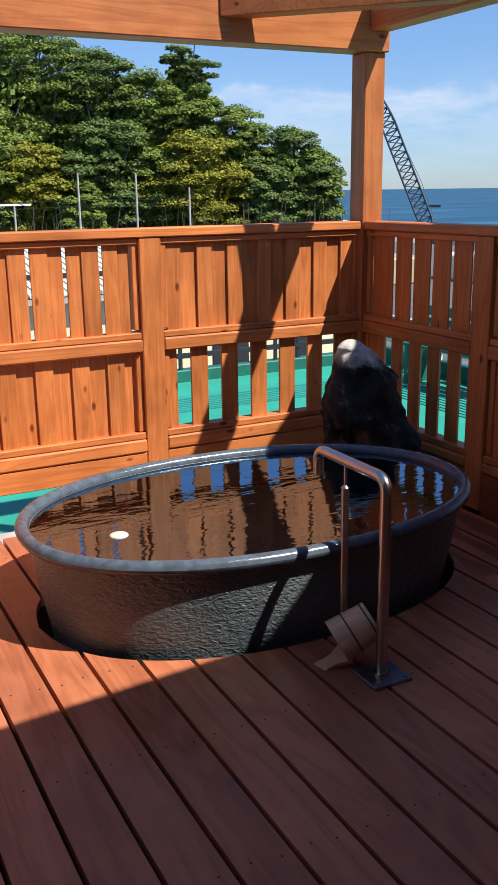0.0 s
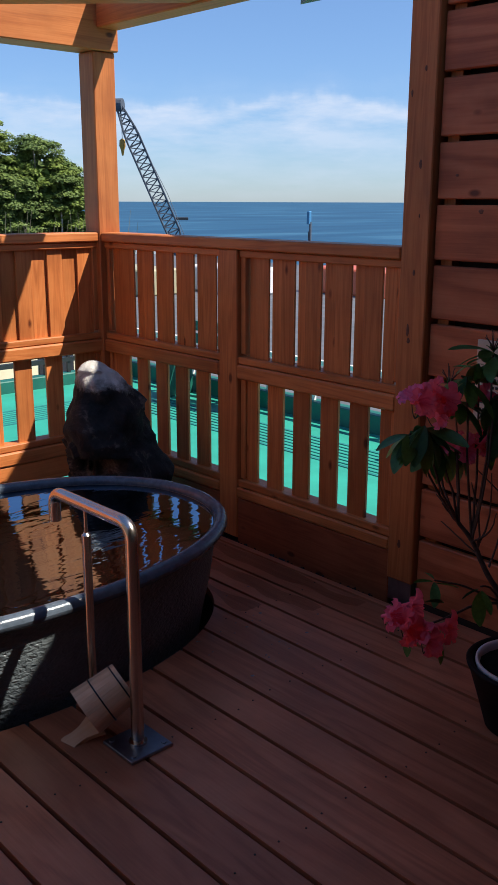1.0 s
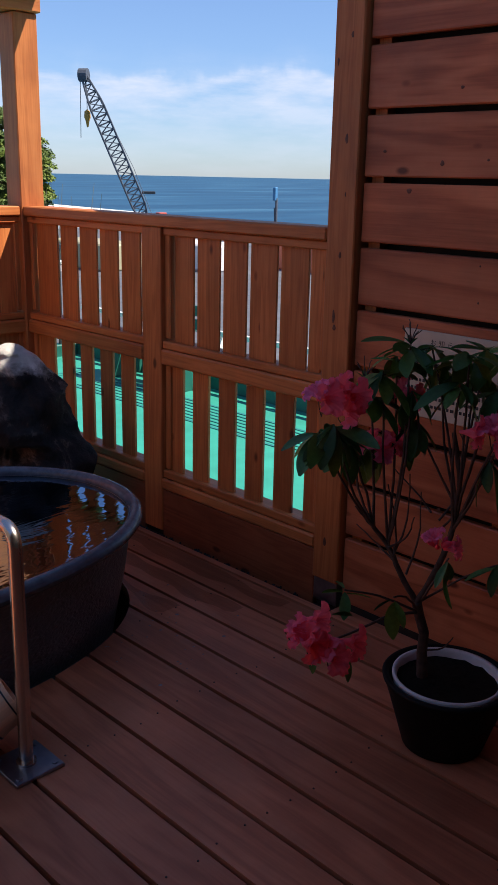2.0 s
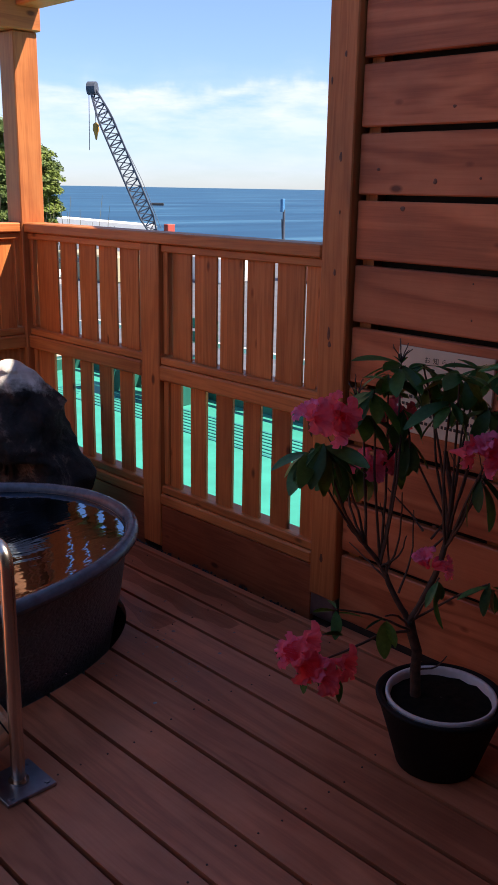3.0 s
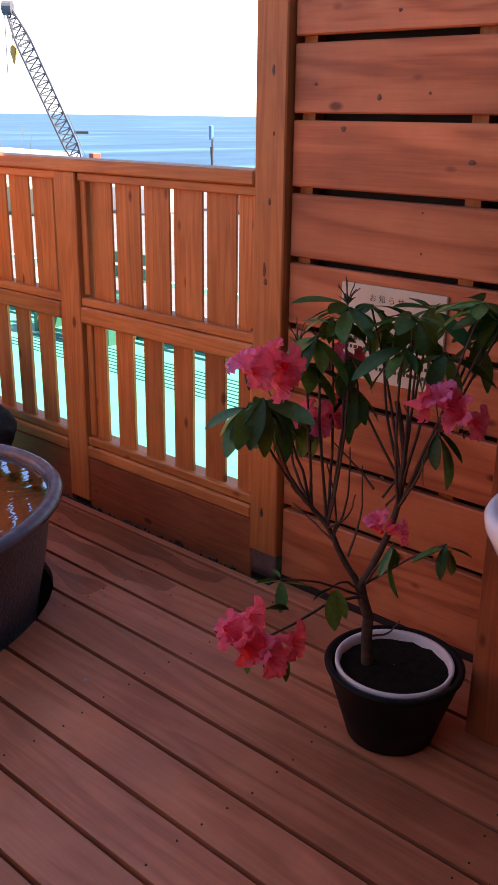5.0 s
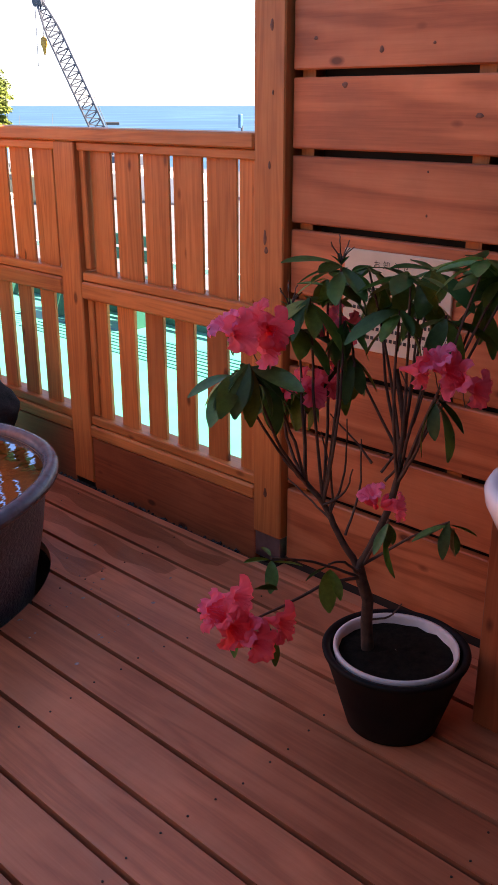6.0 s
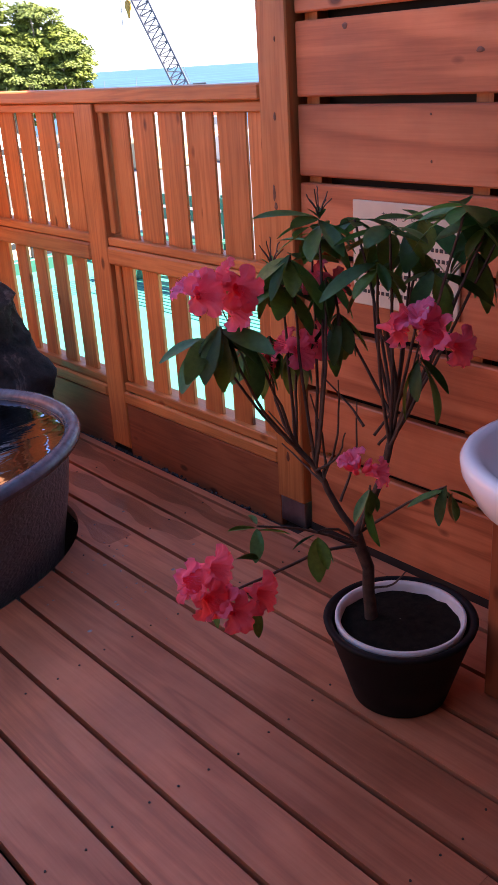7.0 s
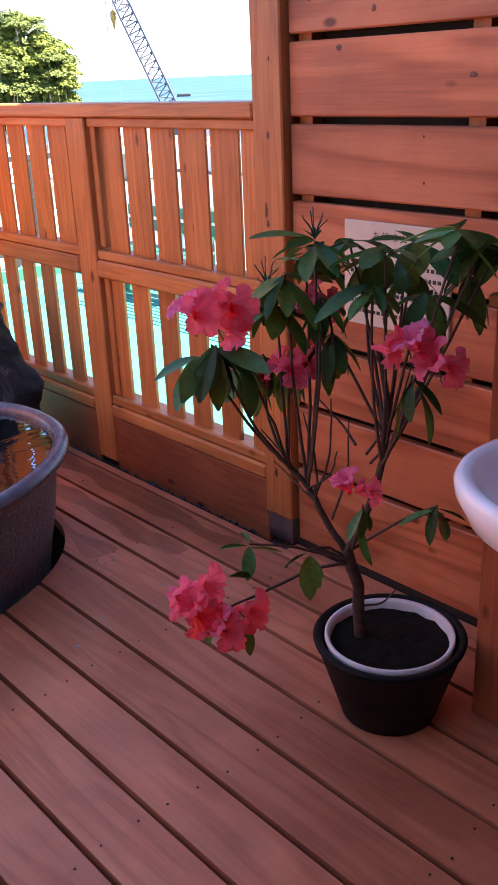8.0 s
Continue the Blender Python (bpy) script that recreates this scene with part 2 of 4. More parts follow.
def bay(parent, along, lo, hi, sill, base_top, base_bottom, upper, lower):
    """One bay between posts: stiles, rails, two rows of slats, base boards."""
    for a0, a1 in ((lo, lo + 0.032), (hi - 0.032, hi)):
        fence_part(parent, along, "stile", a0, a1, 0.020, 0.07, 0.797, 1.20)
        fence_part(parent, along, "stile", a0, a1, 0.020, 0.07, sill + 0.012, 0.690)
    fence_part(parent, along, "upper_rail", lo, hi, 0.012, 0.075, 1.193, 1.222)
    fence_part(parent, along, "middle_sill", lo, hi, 0.006, 0.085, 0.757, 0.787)
    fence_part(parent, along, "middle_rail", lo, hi, -0.004, 0.06, 0.694, 0.755, bevel=0.007)
    fence_part(parent, along, "lower_sill", lo, hi, 0.006, 0.085, sill - 0.022, sill + 0.010)
    fence_part(parent, along, "lower_rail", lo, hi, -0.004, 0.06, base_top, sill - 0.024, bevel=0.007)
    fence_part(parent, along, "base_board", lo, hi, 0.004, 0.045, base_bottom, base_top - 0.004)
    for a0, a1, deep in upper:
        fence_part(parent, along, "slat", a0, a1, 0.030 + deep, 0.039 + deep, 0.782, 1.196, bevel=0.002)
    for a0, a1, deep in lower:
        fence_part(parent, along, "slat", a0, a1, 0.030 + deep, 0.044 + deep, sill + 0.008, 0.696, bevel=0.002)


def pairs(lo, hi, gaps, half=0.0085, turned=True):
    """Boards in overlapping pairs, with a narrow slit between the pairs; turned: every other pair laps the other way."""
    edges = [lo] + sorted(gaps) + [hi]
    out = []
    for i, (a, b) in enumerate(zip(edges, edges[1:])):
        a, b = a + half, b - half
        if b - a < 0.09:
            out.append((a, b, 0.0))
            continue
        mid = (a + b) / 2 + (0.006 if i % 2 else -0.004)
        out += [(a, mid, 0.0095), (mid - 0.012, b, 0.0)] if turned and i % 2 else [(a, mid + 0.012, 0.0), (mid, b, 0.0095)]
    return out


def between(lo, hi, openings):
    edges = [lo] + [v for g in sorted(openings) for v in g] + [hi]
    return [(a, b, 0.0) for a, b in zip(edges[::2], edges[1::2]) if b - a > 0.01]


def lapped(lo, hi, pitch=0.0835):
    n = round((hi - lo) / pitch)
    w = (hi - lo) / n
    return [(lo + i * w - (0.008 if i % 2 else 0), lo + (i + 1) * w + (0.008 if i % 2 else 0) - 0.001, 0.014 * (i % 2)) for i in range(n)]


sea_fence = empty("fence", "red-brown stained wooden privacy fence with slats, in shade", "fence")
bay(sea_fence, "y", 2.600, 3.437, 0.245, 0.175, -0.03,
    pairs(2.632, 3.405, [3.2735, 3.1295, 2.9895, 2.8405, 2.6955], 0.0045, False),
    between(2.60, 3.437, [(3.282 - 0.1485 * i, 3.340 - 0.1485 * i) for i in range(5)]))
bay(sea_fence, "y", 3.552, 4.414, 0.245, 0.175, -0.03,
    pairs(3.584, 4.382, [3.598 + 0.1475 * i for i in range(5)], 0.0055, False),
    between(3.552, 4.414, [(3.595 + 0.1485 * i, 3.655 + 0.1485 * i) for i in range(5)]))
fence_part(sea_fence, "y", "post", 3.437, 3.552, 0.0, 0.10, 0.0, 1.222)
fence_part(sea_fence, "y", "top_rail", 2.603, 4.412, -0.006, 0.11, 1.224, 1.266, "wide cap rail", 0.005)

hill_fence = empty("fence", "orange stained wooden privacy fence with slats, in sunlight", "fence")
bay(hill_fence, "x", 1.757, 2.875, 0.292, 0.205, 0.095,
    lapped(1.787, 2.845), between(1.757, 2.875, [(1.830 + 0.1655 * i, 1.905 + 0.1655 * i) for i in range(6)]))
bay(hill_fence, "x", 0.45, 1.648, 0.292, 0.205, 0.095,
    pairs(0.482, 1.618, [1.138 + 0.1665 * i for i in range(-3, 3)]), lapped(0.45, 1.648))
bay(hill_fence, "x", -0.86, 0.338, 0.292, 0.205, 0.095,
    pairs(-0.83, 0.306, [0.0 + 0.1665 * i for i in range(-4, 2)]), lapped(-0.86, 0.338))
for a in (1.648, 0.338, -0.972):
    fence_part(hill_fence, "x", "post", a, a + 0.109, 0.0, 0.10, 0.0, 1.222)
fence_part(hill_fence, "x", "top_rail", -0.98, 2.870, -0.006, 0.11, 1.224, 1.266, "wide cap rail", 0.005)

# corner post, beams and brace of the open frame above the fences
porch = empty("porch_frame", "stained wooden corner post with roof beams and brace", "porch frame")
slab("post", 2.865, 2.985, 4.405, 4.525, 0.0, 2.084, M_FZ, porch, "tall corner post", 0.004)
slab("beam", -1.2, 2.995, 4.385, 4.535, 2.086, 2.287, M_FX, porch, "", 0.005)
slab("beam", 2.875, 2.990, -1.2, 4.383, 2.178, 2.380, M_FY, porch, "", 0.005)
bm = bmesh.new()
box(bm, -0.56, 0.56, -0.055, 0.055, 2.187, 2.282, 0.004)
bmesh.ops.transform(bm, matrix=pose(2.50, 4.02, 0, 0, 0, -45), verts=bm.verts)
part("brace", bm, M_FX, porch)

# end post and boarded screen wall
END_Y = 2.488
screen = empty("wall_screen", "red-brown horizontal board wall with narrow gaps", "wall", kind="structure")
slab("post", 2.874, 2.99, END_Y, 2.600, 0.085, 2.06, M_FZ, screen, "", 0.004)
slab("post_foot", 2.88, 2.985, END_Y + 0.004, 2.596, 0.0, 0.085, M_PLATE, screen, "grey metal post shoe", 0.002)
CLAD_GAPS = [1.812 - 0.1935 * i for i in range(-3, 9)]
clad_edges = sorted(CLAD_GAPS)
for z0, z1 in zip([0.012] + clad_edges, clad_edges + [2.44]):
    if z1 - z0 > 0.03:
        slab("board", 2.898, 2.925, -1.2, END_Y - 0.006, z0 + 0.009, z1 - 0.009, M_CLAD, screen, "", 0.004)
for y in (2.45, 1.93, 1.47, 1.0, 0.5, 0.0, -0.6):
    slab("stud", 2.9265, 2.965, y - 0.022, y + 0.022, 0.0, 2.44, M_FZ, screen, "", 0.0)
# unseen sheet; its near-black colour stands in for shade between the boards
slab("backing", 2.967, 3.0, -1.2, END_Y - 0.002, 0.0, 2.44, M_DARKGAP, screen, "unseen near-black sheet that darkens the board gaps", 0.0)

M_KNOT = plain("knot", (0.13, 0.040, 0.020), 0.6, 0.0, 60.0, 0.5)


def knot(x, y, z, wide, tall):
    """A hard dark knot, a hair proud of the board."""
    bm = bmesh.new()
    rim = [bm.verts.new((x - 0.0003, y + wide * math.cos(a) * (1 + 0.18 * math.sin(3 * a + y * 90)), z + tall * math.sin(a))) for a in [2 * math.pi * k / 14 for k in range(14)]]
    eye = [bm.verts.new((x - 0.0016, y + 0.55 * wide * math.cos(a), z + 0.55 * tall * math.sin(a))) for a in [2 * math.pi * k / 14 for k in range(14)]]
    skin(bm, [rim, eye])
    bm.faces.new(eye)
    part("knot", bm, M_KNOT, screen, "dark wood knot")


for y, z, wide, tall in ((2.582, 1.762, 0.004, 0.012), (2.535, 1.543, 0.006, 0.015), (2.556, 1.002, 0.006, 0.022), (2.551, 0.967, 0.007, 0.010), (2.541, 1.196, 0.005, 0.011),
                         (2.531, 1.833, 0.005, 0.009), (2.549, 0.228, 0.007, 0.016), (2.530, 1.380, 0.003, 0.007)):
    knot(2.874, y, z, wide, tall)
for y, z, wide, tall in ((2.310, 1.396, 0.012, 0.010), (1.926, 1.327, 0.014, 0.008), (2.052, 1.200, 0.004, 0.004), (2.048, 1.098, 0.004, 0.005), (2.156, 1.672, 0.008, 0.006),
                         (2.407, 1.507, 0.009, 0.006), (2.203, 1.474, 0.009, 0.011), (2.056, 1.483, 0.006, 0.005), (2.30, 0.63, 0.008, 0.007), (2.12, 0.46, 0.009, 0.007)):
    knot(2.898, y, z, wide * 0.75, tall * 0.75)

# unseen roof over the near deck, outlined to cast its shade; added walls cut skylight
bm = bmesh.new()
SHADE_OUTLINE = [(-4.0, -3.5), (4.2, -3.5), (4.2, 4.4), (3.39, 2.98), (2.55, 1.23), (2.36, 1.21), (1.2, 1.10), (-4.0, 0.75)]
low = [bm.verts.new((x, y, 2.45)) for x, y in SHADE_OUTLINE]
high = [bm.verts.new((x, y, 2.53)) for x, y in SHADE_OUTLINE]
bm.faces.new(low[::-1])
bm.faces.new(high)
for i in range(len(SHADE_OUTLINE)):
    j = (i + 1) % len(SHADE_OUTLINE)
    bm.faces.new((low[i], low[j], high[j], high[i]))
tagged(part("roof", bm, M_BLOCKER), "unseen roof slab shaped to cast the shade on the deck", "roof", kind="structure")
tagged(slab("wall_back", -1.45, 4.2, -1.35, -1.2, 0.0, 2.448, M_BLOCKER, None, "", 0.0), "unseen grey-brown wall added to cut down skylight", "wall", kind="structure")

tagged(slab("wall_side", -1.45, -1.30, -1.2, 4.55, 0.0, 2.448, M_BLOCKER, None, "", 0.0), "unseen grey-brown wall added to cut down skylight", "wall", kind="structure")

# ---- bath ----
TUB = (1.634, 3.270)
TA, TB, TP = 0.861, 0.564, 2.17


def tub_ring(bm, inset, z, seg=112):
    out = []
    for k in range(seg):
        c, s = math.cos(2 * math.pi * k / seg), math.sin(2 * math.pi * k / seg)
        c, s = math.copysign(abs(c) ** (2 / TP), c), math.copysign(abs(s) ** (2 / TP), s)
        out.append(bm.verts.new((TUB[0] + (TA - inset) * c, TUB[1] + (TB - inset) * s, z)))
    return out


def tub_material():
    m, n, l, b = nodes_of("tub_glaze")
    tc = n.new("ShaderNodeTexCoord")
    big = noise_node(n, l, tc.outputs["Object"], 3.0, 6.0, 0.65)
    col = ramp_node(n, l, big.outputs["Fac"], [(0.3, (0.075, 0.090, 0.105)), (0.6, (0.135, 0.155, 0.165)), (0.8, (0.22, 0.24, 0.245))])
    l.new(col.outputs[0], b.inputs["Base Color"])
    b.inputs["Roughness"].default_value = 0.30
    b.inputs["Specular IOR Level"].default_value = 0.75
    mp = n.new("ShaderNodeMapping")
    mp.inputs["Rotation"].default_value = (0, radians(28), 0)
    mp.inputs["Scale"].default_value = (56.0, 56.0, 92.0)
    l.new(tc.outputs["Object"], mp.inputs[0])
    rib = noise_node(n, l, mp.outputs[0], 1.0, 2.0, 0.5, 0.6)
    bump_node(n, l, rib.outputs["Fac"], b, 1.0, 0.009)
    return m


M_TUB = tub_material()
M_LIP = plain("lip_glaze", (0.085, 0.105, 0.135), 0.18, 0.0, 26.0, 0.35, 0.0015)
bath = empty("bathtub", "oval grey ceramic bathtub full of water, set into the deck", "bathtub")
bm = bmesh.new()
skin(bm, [tub_ring(bm, i, z) for i, z in ((0.010, 0.318), (0.014, 0.295), (0.022, 0.25), (0.040, 0.12), (0.065, 0.0), (0.09, -0.14), (0.14, -0.30))])
part("body", bm, M_TUB, bath, "rough ribbed dark grey side", True)
bm = bmesh.new()
inner = [tub_ring(bm, i, z) for i, z in ((0.020, 0.325), (0.040, 0.30), (0.062, 0.15), (0.09, -0.05), (0.16, -0.20), (0.30, -0.235))]
skin(bm, inner)
bm.faces.new(inner[-1])
part("basin", bm, plain("basin_glaze", (0.16, 0.125, 0.10), 0.4, 0.0, 5.0, 0.3), bath, "brown inside", True)
bm = bmesh.new()
skin(bm, [tub_ring(bm, -0.024 * math.cos(a), 0.328 + 0.024 * math.sin(a)) for a in [2 * math.pi * k / 14 for k in range(15)]])
part("rim", bm, M_LIP, bath, "rounded glazed rim", True)


def water_material():
    m, n, l, b = nodes_of("water")
    out = n["Material Output"]
    n.remove(b)
    tc = n.new("ShaderNodeTexCoord")
    mp = n.new("ShaderNodeMapping")
    mp.inputs["Scale"].default_value = (3.0, 9.0, 4.0)
    mp.inputs["Rotation"].default_value = (0, 0, radians(-27))
    l.new(tc.outputs["Object"], mp.inputs[0])
    w = noise_node(n, l, mp.outputs[0], 1.5, 3.0, 0.5, 0.4)
    bp = n.new("ShaderNodeBump")
    bp.inputs["Strength"].default_value, bp.inputs["Distance"].default_value = 0.17, 0.012
    l.new(w.outputs["Fac"], bp.inputs["Height"])
    gl = n.new("ShaderNodeBsdfGlossy")
    gl.inputs["Roughness"].default_value = 0.015
    gl.inputs["Color"].default_value = (0.29, 0.38, 0.48, 1)
    l.new(bp.outputs[0], gl.inputs["Normal"])
    tr = n.new("ShaderNodeBsdfTransparent")
    tr.inputs["Color"].default_value = (0.15, 0.125, 0.11, 1)
    fr = n.new("ShaderNodeFresnel")
    fr.inputs["IOR"].default_value = 1.31
    l.new(bp.outputs[0], fr.inputs["Normal"])
    mx = n.new("ShaderNodeMixShader")
    l.new(fr.outputs[0], mx.inputs[0])
    l.new(tr.outputs[0], mx.inputs[1])
    l.new(gl.outputs[0], mx.inputs[2])
    l.new(mx.outputs[0], out.inputs["Surface"])
    return m


bm = bmesh.new()
bm.faces.new(tub_ring(bm, 0.026, 0.322))
tagged(part("water", bm, water_material()), "still dark bath water up to the rim", "water", kind="structure")
# ---- handrail ----
rail = empty("handrail", "brushed steel grab rail standing on a square plate", "handrail")
RX, RY = 1.632, 2.440
bm = bmesh.new()
tube(bm, bent([(RX, RY, 0.012), (RX, RY, 0.632), (RX, RY + 0.375, 0.632), (RX, RY + 0.375, 0.545)], 0.045), 0.0175, 18)
part("main_tube", bm, M_STEEL, rail, "", True)
bm = bmesh.new()
tube(bm, [(RX, RY + 0.215, 0.012), (RX, RY + 0.215, 0.545)], 0.013, 16)
tube(bm, [(RX, RY + 0.215, 0.545), (RX, RY + 0.215, 0.552)], 0.013, 16, 0.006)
tube(bm, [(RX, RY + 0.215, 0.55), (RX, RY + 0.215, 0.615)], 0.005, 10)
part("prop_tube", bm, M_STEEL, rail, "thin prop with a pin", True)
slab("base_plate", RX - 0.068, RX + 0.068, RY - 0.068, RY + 0.068, 0.0, 0.010, M_PLATE, rail, "grey square foot plate", 0.002)
bm = bmesh.new()
tube(bm, [(RX, RY, 0.010), (RX, RY, 0.016)], 0.026, 20)
part("collar", bm, M_STEEL, rail, "", True)
for dx in (-1, 1):
    for dy in (-1, 1):
        bm = bmesh.new()
        tube(bm, [(RX + dx * 0.05, RY + dy * 0.05, 0.009), (RX + dx * 0.05, RY + dy * 0.05, 0.0135)], 0.008, 6)
        part("bolt", bm, M_PLATE, rail)


# ---- standing stone ----
def stone_material():
    m, n, l, b = nodes_of("stone")
    tc = n.new("ShaderNodeTexCoord")
    a = noise_node(n, l, tc.outputs["Object"], 7.0, 9.0, 0.68, 0.6)
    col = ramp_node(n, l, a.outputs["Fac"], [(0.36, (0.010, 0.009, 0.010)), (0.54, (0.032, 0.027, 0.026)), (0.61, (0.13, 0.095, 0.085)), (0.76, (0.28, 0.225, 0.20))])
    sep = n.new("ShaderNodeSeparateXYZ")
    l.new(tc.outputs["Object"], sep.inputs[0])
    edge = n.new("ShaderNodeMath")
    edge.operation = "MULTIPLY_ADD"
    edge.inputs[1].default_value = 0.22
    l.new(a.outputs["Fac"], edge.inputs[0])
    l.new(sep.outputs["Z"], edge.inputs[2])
    # sunlight on the tip is painted: pale colour above a noisy height edge
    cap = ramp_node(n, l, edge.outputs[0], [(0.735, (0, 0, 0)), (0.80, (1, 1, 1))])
    lit_top = ramp_node(n, l, a.outputs["Fac"], [(0.3, (0.42, 0.38, 0.34)), (0.7, (0.72, 0.69, 0.64))])
    both = mix_node(n, l, col.outputs[0], lit_top.outputs[0], cap.outputs[0])
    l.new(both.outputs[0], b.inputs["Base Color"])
    b.inputs["Roughness"].default_value = 0.72
    b.inputs["Specular IOR Level"].default_value = 0.2
    c = noise_node(n, l, tc.outputs["Object"], 34.0, 8.0, 0.7)
    bump_node(n, l, c.outputs["Fac"], b, 0.8, 0.012)
    return m


bm = bmesh.new()
ROCK, R_SIDE, R_NEAR = Vector((2.515, 3.97, 0.0)), Vector((0.78, -0.62, 0.0)), Vector((-0.62, -0.78, 0.0))
levels, seg = 60, 88
rings = []
for i in range(levels + 1):
    h = i / levels
    z = 0.775 * (1 - (1 - h) ** 1.35) - 0.02
    left, right, deep = 0.125 * (1 - h ** 3.0) ** 0.55, 0.345 * (1 - h ** 1.5) ** 0.72, 0.20 * (1 - h ** 2.2) ** 0.6
    ring = []
    for k in range(seg):
        a = 2 * math.pi * k / seg
        c, s = math.cos(a), math.sin(a)
        q = R_SIDE * ((right if c > 0 else left) * c) + R_NEAR * (deep * s) + Vector((0, 0, z))
        body = min(1.0, 4.0 * (1 - h) + 0.10)
        out = (R_SIDE * c + R_NEAR * s)
        facet = noise.cell(q * 7.0 + Vector((3, 1, 0))) * 0.016
        d = (noise.noise(q * 5.0) * 0.050 + noise.noise(q * 13.0) * 0.022 + noise.noise(q * 30.0) * 0.008 + facet) * body
        # chiselled front with a hollow for the spout under a ledge
        if s > 0.2 and -0.85 < c < 0.55:
            if 0.10 < z < 0.365:
                d -= 0.075 * min(1.0, (s - 0.2) * 3.0) * min(1.0, (z - 0.10) / 0.10) * min(1.0, (0.55 - c) * 4, (c + 0.85) * 4)
            elif 0.365 <= z < 0.50:
                d += 0.012
        ring.append(bm.verts.new(ROCK + q + out * d))
    rings.append(ring)
skin(bm, rings)
bm.faces.new(rings[-1])
tagged(part("standing_stone", bm, stone_material(), None, "", True), "dark upright rock behind the bathtub, its sunlit top painted pale", "rock")

# ---- ground outside ----
terrace = empty("terrace", "turquoise painted terrace floor with low curb", "terrace", kind="structure")
slab("floor_sheet", -8.0, 6.43, -6.0, 9.3, -0.62, -0.55, M_TEAL, terrace, "", 0.0)
slab("curb", 6.43, 6.58, -6.0, 9.45, -0.62, -0.38, M_TEALDARK, terrace, "dark green curb", 0.01)
slab("curb", -8.0, 6.43, 9.3, 9.45, -0.62, -0.42, M_TEALDARK, terrace, "dark green curb", 0.01)
tagged(slab("ground", -160, 48, -60, 66, -6.5, -3.0, M_ASPHALT, None, "", 0.0), "grey asphalt yard below the terrace", "ground", kind="structure")
# dark green railing, floor grating and bench of the terrace
railing = empty("railing", "dark metal bar railing round the terrace", "railing")
for i in range(46):
    x = -6.9 + 0.292 * i
    slab("bar", x, x + 0.035, 9.36, 9.395, -0.42, 0.62, M_DARKMETAL, railing, "", 0.0)
for z in (-0.30, 0.62):
    slab("rail", -8.0, 6.5, 9.35, 9.405, z, z + 0.05, M_DARKMETAL, railing, "", 0.0)
railing2 = empty("railing", "white painted low railing on a green curb", "railing")
for i in range(26):
    y = -5.6 + 0.6 * i
    slab("baluster", 6.485, 6.525, y, y + 0.04, -0.38, -0.04, M_WHITE, railing2, "", 0.0)
for z in (-0.30, -0.04):
    slab("rail", 6.48, 6.53, -6.0, 9.3, z, z + 0.045, M_WHITE, railing2, "", 0.0)
M_GRATE = plain("grate_teal", (0.022, 0.19, 0.18), 0.5, 0.0, 8.0, 0.2)
grate = empty("floor_grating", "dark teal slatted drain grating in the terrace floor", "grating")
for k in range(8):
    w = 0.030 if k in (0, 7) else 0.014
    slab("slat", -8.0, 5.95 - 0.07 * (7 - k), 8.02 + 0.07 * k, 8.02 + 0.07 * k + w, -0.55, -0.543, M_GRATE, grate, "", 0.0)
    slab("slat", 5.46 + 0.07 * k, 5.46 + 0.07 * k + w, -6.0, 8.0, -0.55, -0.543, M_GRATE, grate, "", 0.0)


def bench(x, y, turn):
    b = empty("bench", "dark green painted garden bench on the terrace", "bench", "terrace benches")
    for k in range(3):
        slab("seat_slat", -0.6, 0.6, -0.2 + 0.13 * k, -0.09 + 0.13 * k, 0.40, 0.43, M_TEALDARK, b, "", 0.004)
    for k in range(2):
        slab("back_slat", -0.6, 0.6, 0.20, 0.225, 0.55 + 0.13 * k, 0.65 + 0.13 * k, M_TEALDARK, b, "", 0.004)
    for sx in (-0.5, 0.45):
        slab("side_frame", sx, sx + 0.05, -0.2, 0.19, 0.0, 0.398, M_TEALDARK, b, "", 0.004)
        slab("back_post", sx, sx + 0.05, 0.228, 0.268, 0.0, 0.80, M_TEALDARK, b, "", 0.004)
    b.matrix_world = pose(x, y, -0.55, 0, 0, turn)
    return b


bench(6.16, 7.6, -85)
bench(6.16, 4.2, -92)

# drain strip beside the deck, with wet pebbles, and the concrete kerb under the sunny fence
tagged(slab("drain_strip", 2.822, 2.90, 2.49, 4.40, -0.06, -0.028, M_DARKGAP, None, "", 0.0), "dark wet drain strip along the fence", "drain", kind="structure")
rng = random.Random(5)
bm = bmesh.new()
for k in range(260):
    m = Matrix.LocRotScale((rng.uniform(2.848, 2.878), rng.uniform(2.62, 4.16), -0.022 + rng.uniform(0, 0.008)),
                           Euler((rng.uniform(0, 3), rng.uniform(0, 3), rng.uniform(0, 3))), Vector((rng.uniform(0.7, 1.4), rng.uniform(0.7, 1.2), rng.uniform(0.5, 0.9))))
    bmesh.ops.create_icosphere(bm, subdivisions=1, radius=0.0065, matrix=m)
tagged(part("pebbles", bm, plain("wet_pebble", (0.03, 0.032, 0.036), 0.12, 0.0, 40.0, 0.6), None, "", True), "small black wet pebbles in the drain strip", "pebbles", kind="stuff")
rng = random.Random(12)
bm = bmesh.new()
for k in range(46):
    x, y = 2.29 + rng.gauss(0, 0.11), 2.76 + rng.gauss(0, 0.16)
    r = rng.uniform(0.002, 0.007)
    if x < 2.30 and y > 2.83:
        continue
    lathe(bm, [(0.0003, 0.0016), (r * 0.7, 0.0012), (r, 0.0)], (x, y, 0.0004), 9, 1.0, rng.uniform(0.5, 1.0))
m_drop, dn, dl, db = nodes_of("water_drop")
